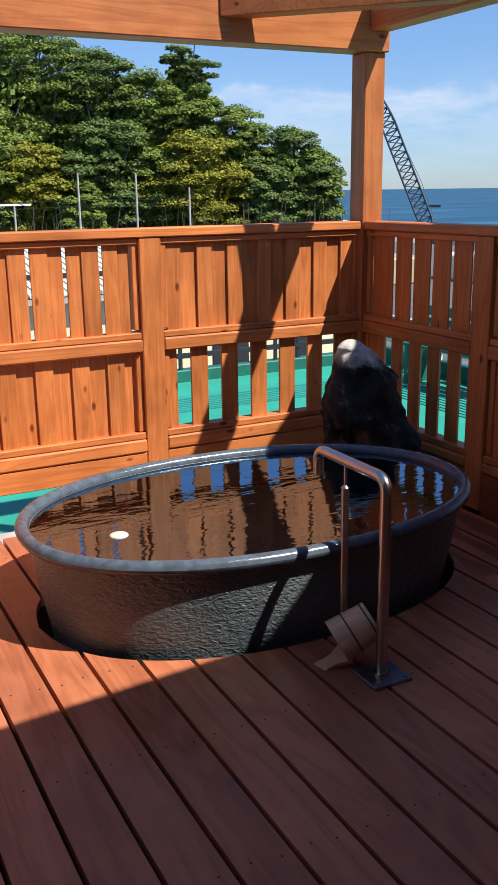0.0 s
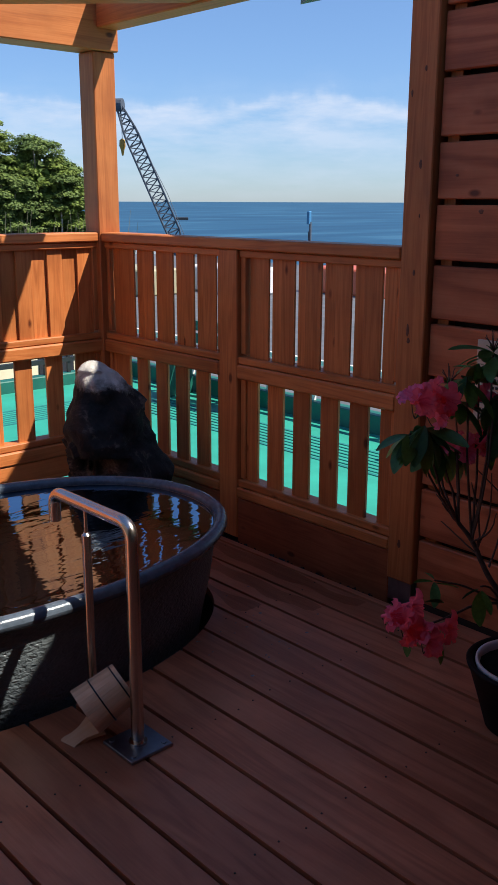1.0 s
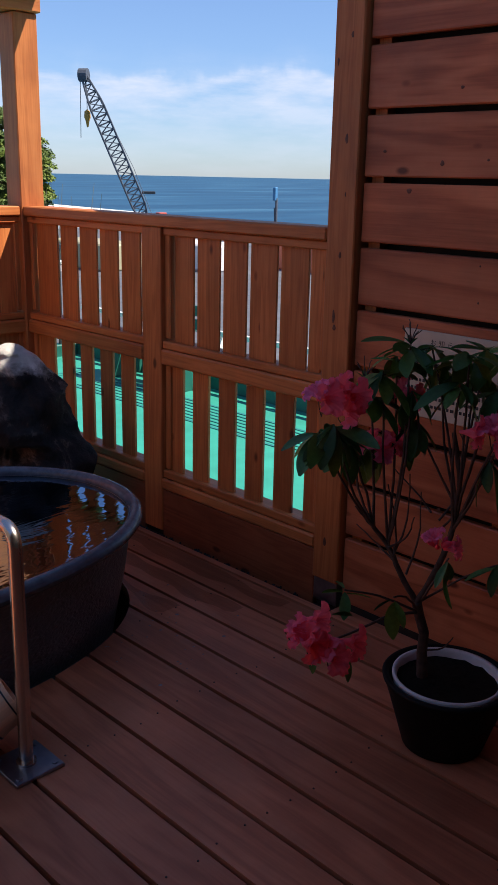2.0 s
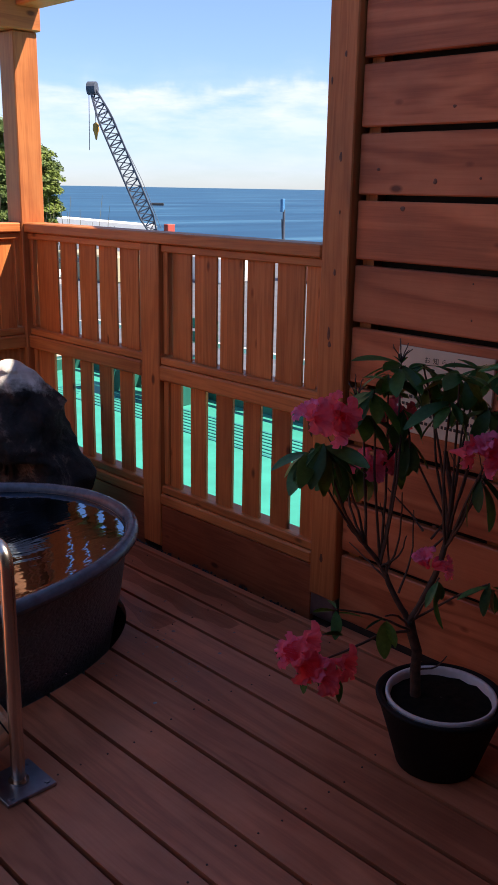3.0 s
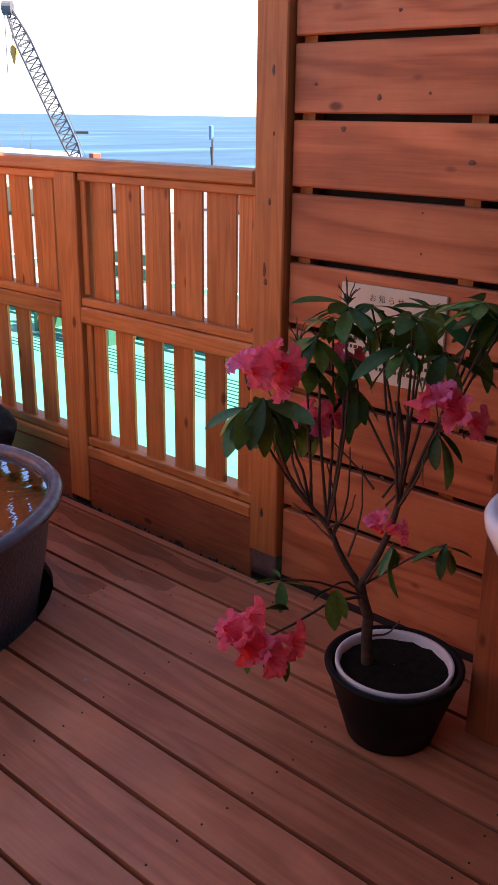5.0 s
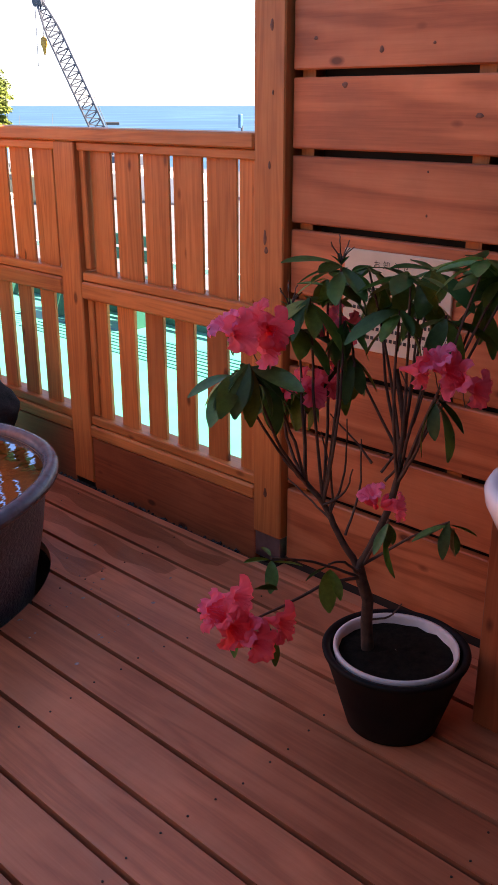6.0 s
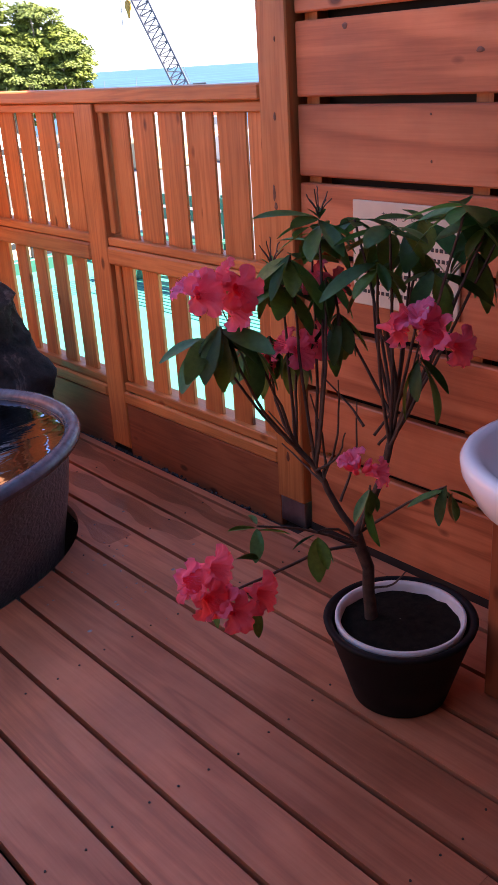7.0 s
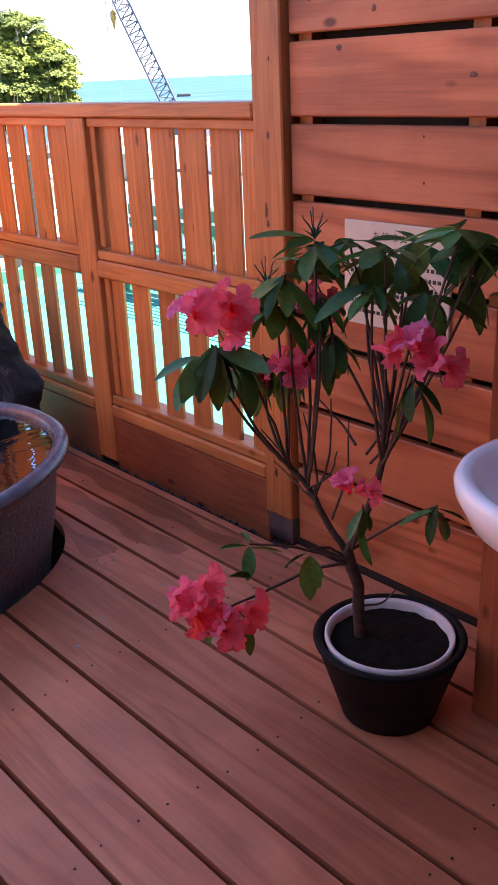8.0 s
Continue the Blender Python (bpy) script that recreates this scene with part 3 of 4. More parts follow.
db.inputs["Base Color"].default_value, db.inputs["Roughness"].default_value = (0.55, 0.52, 0.52, 1), 0.05
db.inputs["Alpha"].default_value = 0.55
tagged(part("splashes", bm, m_drop, None, "", True), "small water splashes on the deck by the bathtub", "water", kind="stuff")
rng = random.Random(31)
bm = bmesh.new()
for i, y0, y1 in ((11, 2.86, 3.22), (12, 2.70, 3.45), (13, 2.62, 3.72)):
    x0, x1 = 0.715 + 0.1495 * i + 0.011, min(0.715 + 0.1495 * (i + 1) - 0.011, 2.838)
    n = 26
    lo = [bm.verts.new((x0 + (x1 - x0) * (0.34 + 0.34 * noise.noise(Vector((y0 + (y1 - y0) * k / n, i, 0.3)) * 6)) * (1 if 0 < k < n else 1.4), y0 + (y1 - y0) * k / n, 0.0009)) for k in range(n + 1)]
    hi = [bm.verts.new((x1 - (x1 - x0) * max(0.0, 0.10 + 0.5 * noise.noise(Vector((y0 + (y1 - y0) * k / n, i, 7.3)) * 5)), y0 + (y1 - y0) * k / n, 0.0009)) for k in range(n + 1)]
    for k in range(n):
        bm.faces.new((lo[k], hi[k], hi[k + 1], lo[k + 1]))
m_wet, dn, dl, db = nodes_of("wet_film")
db.inputs["Base Color"].default_value, db.inputs["Roughness"].default_value = (0.10, 0.035, 0.014, 1), 0.22
db.inputs["Alpha"].default_value = 0.26
tagged(part("wet_patch", bm, m_wet, None, "", True), "thin wet patches on the planks along the fence", "water", kind="stuff")
tagged(slab("kerb", -1.3, 2.86, 4.185, 4.34, -0.40, -0.035, M_CONCRETE, None, "", 0.01), "pale concrete kerb under the fence", "kerb", kind="structure")
# added board, blocks the bright terrace from showing under the fence
tagged(slab("skirt", 2.905, 2.93, -1.2, 4.43, -0.55, 0.025, M_DARKGAP, None, "", 0.0), "near-black board added to block terrace light at the deck's side", "trim", kind="structure")


# ---- wooden pail ----
M_CEDAR = wood("cedar", "x", (0.74, 0.38, 0.21), (0.86, 0.49, 0.29), (0.90, 0.58, 0.38), rough=0.6, knots=False, spread=0.05)
M_HOOP = plain("hoop", (0.02, 0.017, 0.016), 0.4, 0.2)


def pail():
    """Built along x: its foot at +x, mouth and handle towards -x, then laid down."""
    p = empty("pail", "pale wooden bath pail with handle and hoops, tilted on deck", "pail")
    n = 20
    for k in range(n):
        bm = bmesh.new()
        a0, a1 = 2 * math.pi * k / n + 0.004, 2 * math.pi * (k + 1) / n - 0.004
        lo = -0.065
        vs = []
        for x, r in ((lo, 0.070), (0.065, 0.060)):
            for a in (a0, (a0 + a1) / 2, a1):
                for rr in (r, r - 0.009):
                    vs.append(bm.verts.new((x, rr * math.cos(a), rr * math.sin(a))))
        for i in (0, 2):
            bm.faces.new((vs[i], vs[i + 2], vs[i + 8], vs[i + 6]))
            bm.faces.new((vs[i + 1], vs[i + 7], vs[i + 9], vs[i + 3]))
            bm.faces.new((vs[i], vs[i + 1], vs[i + 3], vs[i + 2]))
            bm.faces.new((vs[i + 6], vs[i + 8], vs[i + 9], vs[i + 7]))
        part("stave", bm, M_CEDAR, p)
    bm = bmesh.new()
    tube(bm, [(0.046, 0, 0), (0.056, 0, 0)], 0.0515, 28)
    part("foot_board", bm, M_CEDAR, p, "round bottom board")
    for x, r in ((0.052, 0.0615), (-0.012, 0.0665)):
        bm = bmesh.new()
        skin(bm, [[bm.verts.new((x + dx, (r + dr) * math.cos(2 * math.pi * k / 32), (r + dr) * math.sin(2 * math.pi * k / 32))) for k in range(32)]
                  for dx, dr in ((-0.002, 0), (-0.002, 0.002), (0.002, 0.002), (0.002, 0), (-0.002, 0))])
        part("hoop", bm, M_HOOP, p, "dark hoop")
    bm = bmesh.new()
    secs = [(-0.055, 0.046), (-0.080, 0.034), (-0.105, 0.024), (-0.130, 0.023), (-0.150, 0.028), (-0.160, 0.027), (-0.166, 0.020)]
    rings = []
    for x, w in secs:
        rings.append([bm.verts.new((x, y, z)) for y, z in ((-w, -0.070), (w, -0.070), (w, -0.056), (-w, -0.056))])
    for a, b in zip(rings, rings[1:]):
        for k in range(4):
            bm.faces.new((a[k], a[(k + 1) % 4], b[(k + 1) % 4], b[k]))
    bm.faces.new(rings[0])
    bm.faces.new(rings[-1])
    part("handle", bm, M_CEDAR, p)
    return p


pail().matrix_world = Matrix.Translation((1.592, 2.530, 0.122)) @ Euler((radians(14), radians(-29), radians(-16))).to_matrix().to_4x4()

bm = bmesh.new()
lathe(bm, [(0.0005, 0.004), (0.020, 0.005), (0.030, 0.003), (0.033, -0.001), (0.030, -0.006), (0.0005, -0.007)], (1.061, 3.165, 0.3225), 28)
tagged(part("float", bm, plain("float_white", (0.66, 0.62, 0.52), 0.4, 0.0, 30.0, 0.15), None, "", True), "small pale round disc floating on the bath water", "float")

# ---- notice on the boards ----
notice = empty("notice", "beige notice board with dark writing on the board wall", "sign")
slab("plate", 2.888, 2.8975, 1.955, 2.285, 0.738, 1.000, plain("notice_paint", (0.60, 0.48, 0.34), 0.6, 0.0, 9.0, 0.08), notice, "", 0.002)
M_INK = plain("ink", (0.03, 0.025, 0.022), 0.7)
tx = bpy.data.curves.new("heading", "FONT")
tx.body, tx.size, tx.align_x, tx.space_character = "\u304a\u77e5\u3089\u305b", 0.022, "CENTER", 1.7
txo = new("heading", tx)
txo.matrix_world = Matrix.Translation((2.8872, 2.135, 0.960)) @ Matrix(((0, 0, -1, 0), (-1, 0, 0, 0), (0, 1, 0, 0), (0, 0, 0, 1)))
tx.materials.append(M_INK)
txo.parent = notice
rng = random.Random(9)
for row in range(6):
    y = 2.262
    while y > 1.99:
        w = rng.uniform(0.006, 0.012)
        slab("ink_bar", 2.8866, 2.8878, y - w, y, 0.896 - 0.025 * row, 0.905 - 0.025 * row, M_INK, notice, "", 0.0)
        y -= w + 0.0055

# ---- wash basin on its wooden stand ----
basin = empty("wash_basin", "white ceramic oval wash basin fixed to a wooden pier", "wash basin")
M_CERAMIC = plain("ceramic", (0.88, 0.85, 0.83), 0.16, 0.0, 3.0, 0.03)
bm = bmesh.new()
BC = (2.412, 1.238, 0.738)
rings = lathe(bm, [((0.0001, 0.0001), -0.088), ((0.10, 0.15), -0.085), ((0.155, 0.215), -0.060), ((0.190, 0.258), -0.016), ((0.200, 0.268), 0.0), ((0.211, 0.280), 0.005), ((0.221, 0.292), 0.002), ((0.226, 0.298), -0.010),
                   ((0.224, 0.295), -0.030), ((0.206, 0.272), -0.072), ((0.165, 0.215), -0.112), ((0.09, 0.12), -0.128)], BC, 64, power=2.3)
bm.faces.new(rings[-1])
part("bowl", bm, M_CERAMIC, basin, "", True)
bm = bmesh.new()
tube(bm, [(BC[0], BC[1], 0.651), (BC[0], BC[1], 0.655)], 0.020, 20)
part("waste", bm, M_STEEL, basin, "chrome waste")
bm = bmesh.new()
tube(bm, bent([(BC[0], BC[1], 0.612), (BC[0], BC[1], 0.45), (2.602, BC[1], 0.45)], 0.04), 0.017, 14)
part("drain_pipe", bm, M_STEEL, basin, "", True)
pier = empty("wall_pier", "brown wooden panelled pier behind the wash basin", "wall", kind="structure")
for k in range(5):
    slab("board", 2.604, 2.626, 0.952 + 0.139 * k, 0.952 + 0.139 * k + 0.137, 0.003, 0.925, M_PIER, pier, "", 0.003)
slab("side_board", 2.627, 2.896, 1.624, 1.645, 0.003, 0.925, M_PIER, pier, "", 0.003)
slab("top_board", 2.592, 2.896, 0.945, 1.656, 0.927, 0.952, M_FY, pier, "", 0.003)

# ---- potted rhododendron ----
POT = Vector((2.490, 1.790, 0.0))
VIEW = Vector((0.766, 0.643, 0.0))
SIDE = Vector((0.643, -0.766, 0.0))
STEM = Vector((2.494, 1.876, 0.0))


def spot(s, z, d):
    return STEM + SIDE * s + VIEW * d + Vector((0, 0, z))


plant = empty("potted_rhododendron", "rhododendron with pink flowers and glossy leaves in a black pot", "plant")
bm = bmesh.new()
rings = lathe(bm, [(0.100, 0.0), (0.106, 0.004), (0.132, 0.09), (0.160, 0.178), (0.166, 0.186), (0.168, 0.194), (0.163, 0.198), (0.150, 0.194), (0.146, 0.15)], POT, 56)
bm.faces.new(rings[0])
part("pot", bm, plain("black_plastic", (0.004, 0.004, 0.005), 0.6, 0.0, 20.0, 0.3, 0.0, 0.2), plant, "black plastic pot", True)
bm = bmesh.new()
lathe(bm, [(0.118, 0.10), (0.1425, 0.190), (0.142, 0.199), (0.136, 0.199), (0.131, 0.192), (0.126, 0.12)], POT, 56)
part("inner_pot", bm, plain("inner_white", (0.74, 0.70, 0.68), 0.5, 0.0, 18.0, 0.12), plant, "white rim of the inner pot", True)
bm = bmesh.new()
rings = lathe(bm, [(0.130, 0.176), (0.09, 0.180), (0.045, 0.183), (0.001, 0.185)], POT, 30)
for v in bm.verts:
    v.co.z += noise.noise(v.co * 40) * 0.007
part("soil", bm, plain("soil", (0.014, 0.011, 0.008), 0.95, 0.0, 60.0, 0.5, 0.01, 0.1), plant, "", True)
M_BARK = plain("bark", (0.075, 0.042, 0.03), 0.8, 0.0, 45.0, 0.45, 0.004)
M_TWIG = plain("twig", (0.10, 0.055, 0.04), 0.7, 0.0, 45.0, 0.35, 0.002)


def leaf_material():
    m, n, l, b = nodes_of("leaf")
    oi, tc = n.new("ShaderNodeObjectInfo"), n.new("ShaderNodeTexCoord")
    col = ramp_node(n, l, oi.outputs["Random"], [(0.0, (0.066, 0.18, 0.052)), (0.55, (0.12, 0.265, 0.068)), (0.9, (0.21, 0.33, 0.062)), (1.0, (0.27, 0.28, 0.05))])
    a = noise_node(n, l, tc.outputs["Object"], 60.0, 4.0, 0.6)
    r = ramp_node(n, l, a.outputs["Fac"], [(0.3, (0.75, 0.75, 0.75)), (0.7, (1.2, 1.2, 1.15))])
    c = mix_node(n, l, col.outputs[0], r.outputs[0], 1.0, "MULTIPLY")
    l.new(c.outputs[0], b.inputs["Base Color"])
    b.inputs["Roughness"].default_value = 0.38
    tl = n.new("ShaderNodeBsdfTranslucent")
    l.new(c.outputs[0], tl.inputs["Color"])
    mx = n.new("ShaderNodeMixShader")
    mx.inputs[0].default_value = 0.18
    l.new(b.outputs[0], mx.inputs[1])
    l.new(tl.outputs[0], mx.inputs[2])
    l.new(mx.outputs[0], n["Material Output"].inputs["Surface"])
    return m


def petal_material():
    m, n, l, b = nodes_of("petal")
    oi, tc = n.new("ShaderNodeObjectInfo"), n.new("ShaderNodeTexCoord")
    col = ramp_node(n, l, oi.outputs["Random"], [(0.0, (1.0, 0.15, 0.20)), (0.6, (1.0, 0.19, 0.29)), (1.0, (1.0, 0.25, 0.45))])
    a = noise_node(n, l, tc.outputs["Object"], 55.0, 4.0, 0.6)
    r = ramp_node(n, l, a.outputs["Fac"], [(0.3, (1.0, 0.86, 0.88)), (0.7, (1.0, 1.25, 1.12))])
    c = mix_node(n, l, col.outputs[0], r.outputs[0], 1.0, "MULTIPLY")
    l.new(c.outputs[0], b.inputs["Base Color"])
    b.inputs["Roughness"].default_value = 0.7
    b.inputs["Specular IOR Level"].default_value = 0.12
    tl = n.new("ShaderNodeBsdfTranslucent")
    l.new(c.outputs[0], tl.inputs["Color"])
    mx = n.new("ShaderNodeMixShader")
    mx.inputs[0].default_value = 0.48
    l.new(b.outputs[0], mx.inputs[1])
    l.new(tl.outputs[0], mx.inputs[2])
    l.new(mx.outputs[0], n["Material Output"].inputs["Surface"])
    return m


M_LEAF, M_PETAL = leaf_material(), petal_material()
M_DRY = plain("dry_leaf", (0.30, 0.20, 0.08), 0.7, 0.0, 50.0, 0.3)


def leaf_mesh(length, width, droop, fold):
    bm = bmesh.new()
    rows = []
    for i in range(9):
        t = i / 8
        w = width * 0.5 * (math.sin(math.pi * min(1, t ** 1.25 * 0.93 + 0.05)) ** 0.7)
        if i == 0:
            w = 0.0025
        x = length * t
        z = -droop * length * t * t
        rows.append([bm.verts.new((x, -w, z + fold * w)), bm.verts.new((x, -w * 0.5, z + fold * w * 0.35)), bm.verts.new((x, 0, z - 0.0008)),
                     bm.verts.new((x, w * 0.5, z + fold * w * 0.35)), bm.verts.new((x, w, z + fold * w))])
    for a, b in zip(rows, rows[1:]):
        for k in range(4):
            bm.faces.new((a[k], a[k + 1], b[k + 1], b[k]))
    geo = bmesh.ops.solidify(bm, geom=bm.faces[:], thickness=0.0009)
    return mesh_of("leaf", bm, M_LEAF, True)


LEAVES = [leaf_mesh(0.118, 0.047, 0.22, 0.16), leaf_mesh(0.104, 0.048, 0.34, 0.12), leaf_mesh(0.098, 0.031, 0.12, 0.34), leaf_mesh(0.128, 0.044, 0.42, 0.10)]
LEAFLET = leaf_mesh(0.05, 0.019, 0.15, 0.3)


def blossom_mesh(seed):
    """A deep funnel opening into five broad, overlapping, ruffled lobes, with long curved stamens."""
    rnd = random.Random(seed)
    bm = bmesh.new()
    rows, tilt = [], [rnd.uniform(-0.004, 0.004) for _ in range(5)]
    seg = 60
    for i, (r, z) in enumerate(((0.0035, 0.0), (0.005, 0.010), (0.0085, 0.021), (0.0135, 0.031), (0.0195, 0.039), (0.0265, 0.0445), (0.0335, 0.0465), (0.0385, 0.0455))):
        f = i / 7
        ring = []
        for k in range(seg):
            a = 2 * math.pi * k / seg
            lobe = abs(math.cos(2.5 * a)) ** 0.45
            rr = r * (1 - 0.46 * f * f * (1 - lobe))
            ruffle = 0.0030 * f ** 3 * math.sin(15 * a + 2 * seed) + 0.0020 * f ** 3 * math.sin(23 * a + 5 * seed)
            zz = z - 0.007 * f ** 3 * lobe + ruffle + tilt[int(a / (0.4 * math.pi) + 0.5) % 5] * f ** 2
            ring.append(bm.verts.new((rr * math.cos(a), rr * math.sin(a), zz)))
        rows.append(ring)
    skin(bm, rows)
    bm.faces.new(rows[0])
    for k in range(9):
        a, out = 2 * math.pi * k / 9, rnd.uniform(0.006, 0.011)
        tube(bm, [(0.002 * math.cos(a), 0.002 * math.sin(a), 0.01), (0.005 * math.cos(a), 0.005 * math.sin(a), 0.034), (out * math.cos(a), out * math.sin(a) - 0.004, 0.054)], 0.0005, 4)
    return mesh_of("blossom", bm, M_PETAL, True)


BLOSSOMS = [blossom_mesh(s) for s in (1, 2, 3)]
bm = bmesh.new()
lathe(bm, [(0.001, 0.0), (0.004, 0.006), (0.007, 0.018), (0.0055, 0.030), (0.0008, 0.036)], (0, 0, 0), 12)
BUD = mesh_of("bud", bm, M_PETAL, True)


def aim(direction, roll=0.0):
    """A turn that points x along the direction, with z kept upwards."""
    return Vector(direction).to_track_quat("X", "Z").to_matrix().to_4x4() @ Matrix.Rotation(roll, 4, "X")


def hang(name, me, at, turn, size=1.0, label=""):
    ob = new(name, me)
    ob.parent = plant
    ob.matrix_world = Matrix.Translation(at) @ turn @ Matrix.Scale(size, 4)
    if label:
        ob["label"] = label
    return ob


def branch(points, r0, r1, mat=None):
    pts = [Vector(p) for p in points]
    line = []
    for i in range(len(pts) - 1):
        p0, p1, p2, p3 = pts[max(i - 1, 0)], pts[i], pts[i + 1], pts[min(i + 2, len(pts) - 1)]
        for k in range(5):
            t = k / 5
            q = 0.5 * ((2 * p1) + (p2 - p0) * t + (2 * p0 - 5 * p1 + 4 * p2 - p3) * t * t + (3 * p1 - p0 - 3 * p2 + p3) * t ** 3)
            line.append(q + Vector((noise.noise(q * 60), noise.noise(q * 60 + Vector((5, 5, 5))), 0)) * 0.003)
    line.append(pts[-1])
    bm = bmesh.new()
    tube(bm, line, r0, 8, r1)
    part("branch", bm, mat or M_TWIG, plant, "", True)


bm = bmesh.new()
tube(bm, [spot(0, 0.14, -0.045), spot(-0.001, 0.19, -0.045), spot(-0.006, 0.25, -0.045), spot(-0.005, 0.31, -0.05), spot(-0.020, 0.36, -0.055), spot(-0.030, 0.40, -0.06)], 0.0150, 14, 0.0125)
for v in bm.verts:
    v.co += Vector((noise.noise(v.co * 70), noise.noise(v.co * 70 + Vector((9, 0, 0))), 0)) * 0.0035
part("trunk", bm, M_BARK, plant, "rough brown trunk", True)

FORK_L, FORK_R, FORK_T = spot(-0.111, 0.543, -0.05), spot(0.041, 0.608, -0.08), spot(-0.030, 0.395, -0.06)
branch([FORK_T, spot(-0.072, 0.465, -0.055), FORK_L, spot(-0.155, 0.60, -0.06), spot(-0.196, 0.656, -0.08)], 0.0080, 0.0045, M_BARK)
branch([FORK_T, spot(0.008, 0.49, -0.07), FORK_R, spot(0.046, 0.67, -0.06), spot(0.051, 0.729, -0.05), spot(0.030, 0.84, -0.03)], 0.0092, 0.0055, M_BARK)
# tips: sideways, height, depth, number of leaves, mean upward lean, the fork they spring from
TIPS = [(-0.262, 0.892, -0.20, 16, -0.55, "l"), (-0.295, 0.865, -0.17, 11, -0.45, "l"), (0.020, 0.985, -0.14, 7, -0.50, "r"), (0.215, 1.050, -0.10, 9, -0.10, "r"), (-0.115, 1.010, 0.03, 8, -0.30, "c"), (-0.090, 1.052, -0.05, 10, -0.15, "c"), (0.040, 1.045, -0.10, 9, -0.20, "r"), (0.169, 1.082, -0.15, 10, -0.20, "r"),
        (0.250, 1.040, -0.04, 10, -0.15, "r"), (0.105, 1.035, 0.04, 9, -0.15, "r"), (-0.030, 1.035, 0.05, 8, -0.20, "c"), (-0.172, 0.920, 0.00, 10, -0.50, "l"),
        (-0.061, 0.860, 0.00, 8, -1.00, "c"), (-0.150, 0.985, -0.03, 9, -0.45, "c"), (0.092, 0.835, -0.20, 5, -1.10, "r"), (0.008, 0.615, -0.28, 4, -1.25, "t"),
        (0.153, 0.530, -0.10, 5, -0.60, "t"), (-0.217, 0.485, -0.20, 4, -0.30, "t"), (-0.100, 0.475, -0.20, 4, -0.90, "t"), (-0.205, 0.810, 0.02, 7, -0.90, "l"),
        (-0.155, 0.780, 0.07, 6, -0.80, "l"), (0.080, 0.970, 0.06, 8, -0.50, "r"), (0.200, 0.980, 0.00, 7, -0.50, "r"), (0.000, 0.990, 0.08, 8, -0.40, "c"),
        (-0.225, 0.830, -0.10, 6, -1.00, "l"), (0.120, 0.960, -0.06, 7, -0.60, "r"), (-0.080, 0.945, -0.06, 7, -0.80, "c")]
rng = random.Random(21)
for s, z, d, count, lean, root in TIPS:
    tip = spot(s, z, d)
    start = {"l": spot(-0.150, 0.595, -0.06), "r": FORK_R, "c": spot(0.046, 0.66, -0.06) if s > -0.07 else FORK_L, "t": spot(-0.022, 0.37 if z < 0.52 else 0.40, -0.058)}[root]
    mid = start.lerp(tip, 0.5) + Vector((rng.uniform(-0.012, 0.012), rng.uniform(-0.012, 0.012), -0.02 if root != "t" else 0.015))
    branch([start, mid, tip], 0.0040 if root != "t" else 0.0035, 0.0022)
    turn0 = rng.uniform(0, 6.28)
    for k in range(count):
        a = turn0 + 6.283 * k / count + rng.uniform(-0.25, 0.25)
        e = lean + rng.uniform(-0.55, 0.55)
        way = Vector((math.cos(a) * math.cos(e), math.sin(a) * math.cos(e), math.sin(e)))
        me = LEAVES[rng.randrange(4)] if root != "t" or k % 2 else LEAVES[2]
        hang("leaf", me, tip + Vector((0, 0, rng.uniform(-0.012, 0.004))) + way * 0.004, aim(way, rng.uniform(-0.4, 0.4)), rng.uniform(0.62, 1.05) * (0.8 if root == "t" else 1.0))
# bare twigs among the branches
for s0, z0, s1, z1, d in ((-0.085, 0.50, -0.21, 0.66, -0.02), (-0.085, 0.49, -0.12, 0.70, -0.03), (-0.07, 0.47, -0.19, 0.57, 0.02), (-0.05, 0.45, -0.03, 0.66, 0.04),
                          (-0.10, 0.52, -0.05, 0.62, -0.04), (0.0, 0.62, -0.10, 0.72, 0.03), (0.03, 0.58, 0.055, 0.72, -0.05), (0.0, 0.24, 0.075, 0.285, -0.02), (-0.085, 0.5, -0.065, 0.72, 0.0),
                          (0.02, 0.60, 0.10, 0.80, 0.02), (-0.045, 0.83, -0.10, 0.98, 0.0)):
    branch([spot(s0 - 0.012, z0 + 0.02, -0.055), spot((s0 + s1) / 2 + 0.008, (z0 + z1) / 2, d / 2 - 0.03), spot(s1, z1, d)], 0.0032, 0.0014)
# spent stalks at the tops
for s, z, d in ((-0.090, 1.055, -0.05), (-0.190, 0.955, 0.0)):
    for k in range(7):
        a = 6.283 * k / 7
        branch([spot(s, z, d), spot(s + 0.010 * math.cos(a), z + 0.022, d + 0.010 * math.sin(a)), spot(s + 0.024 * math.cos(a), z + 0.036 + 0.010 * (k % 3), d + 0.024 * math.sin(a))], 0.0014, 0.0011)
        if k % 2:
            hang("leaf", LEAFLET, spot(s, z, d), aim((math.cos(a) * 0.6, math.sin(a) * 0.6, 0.7)), 0.6)

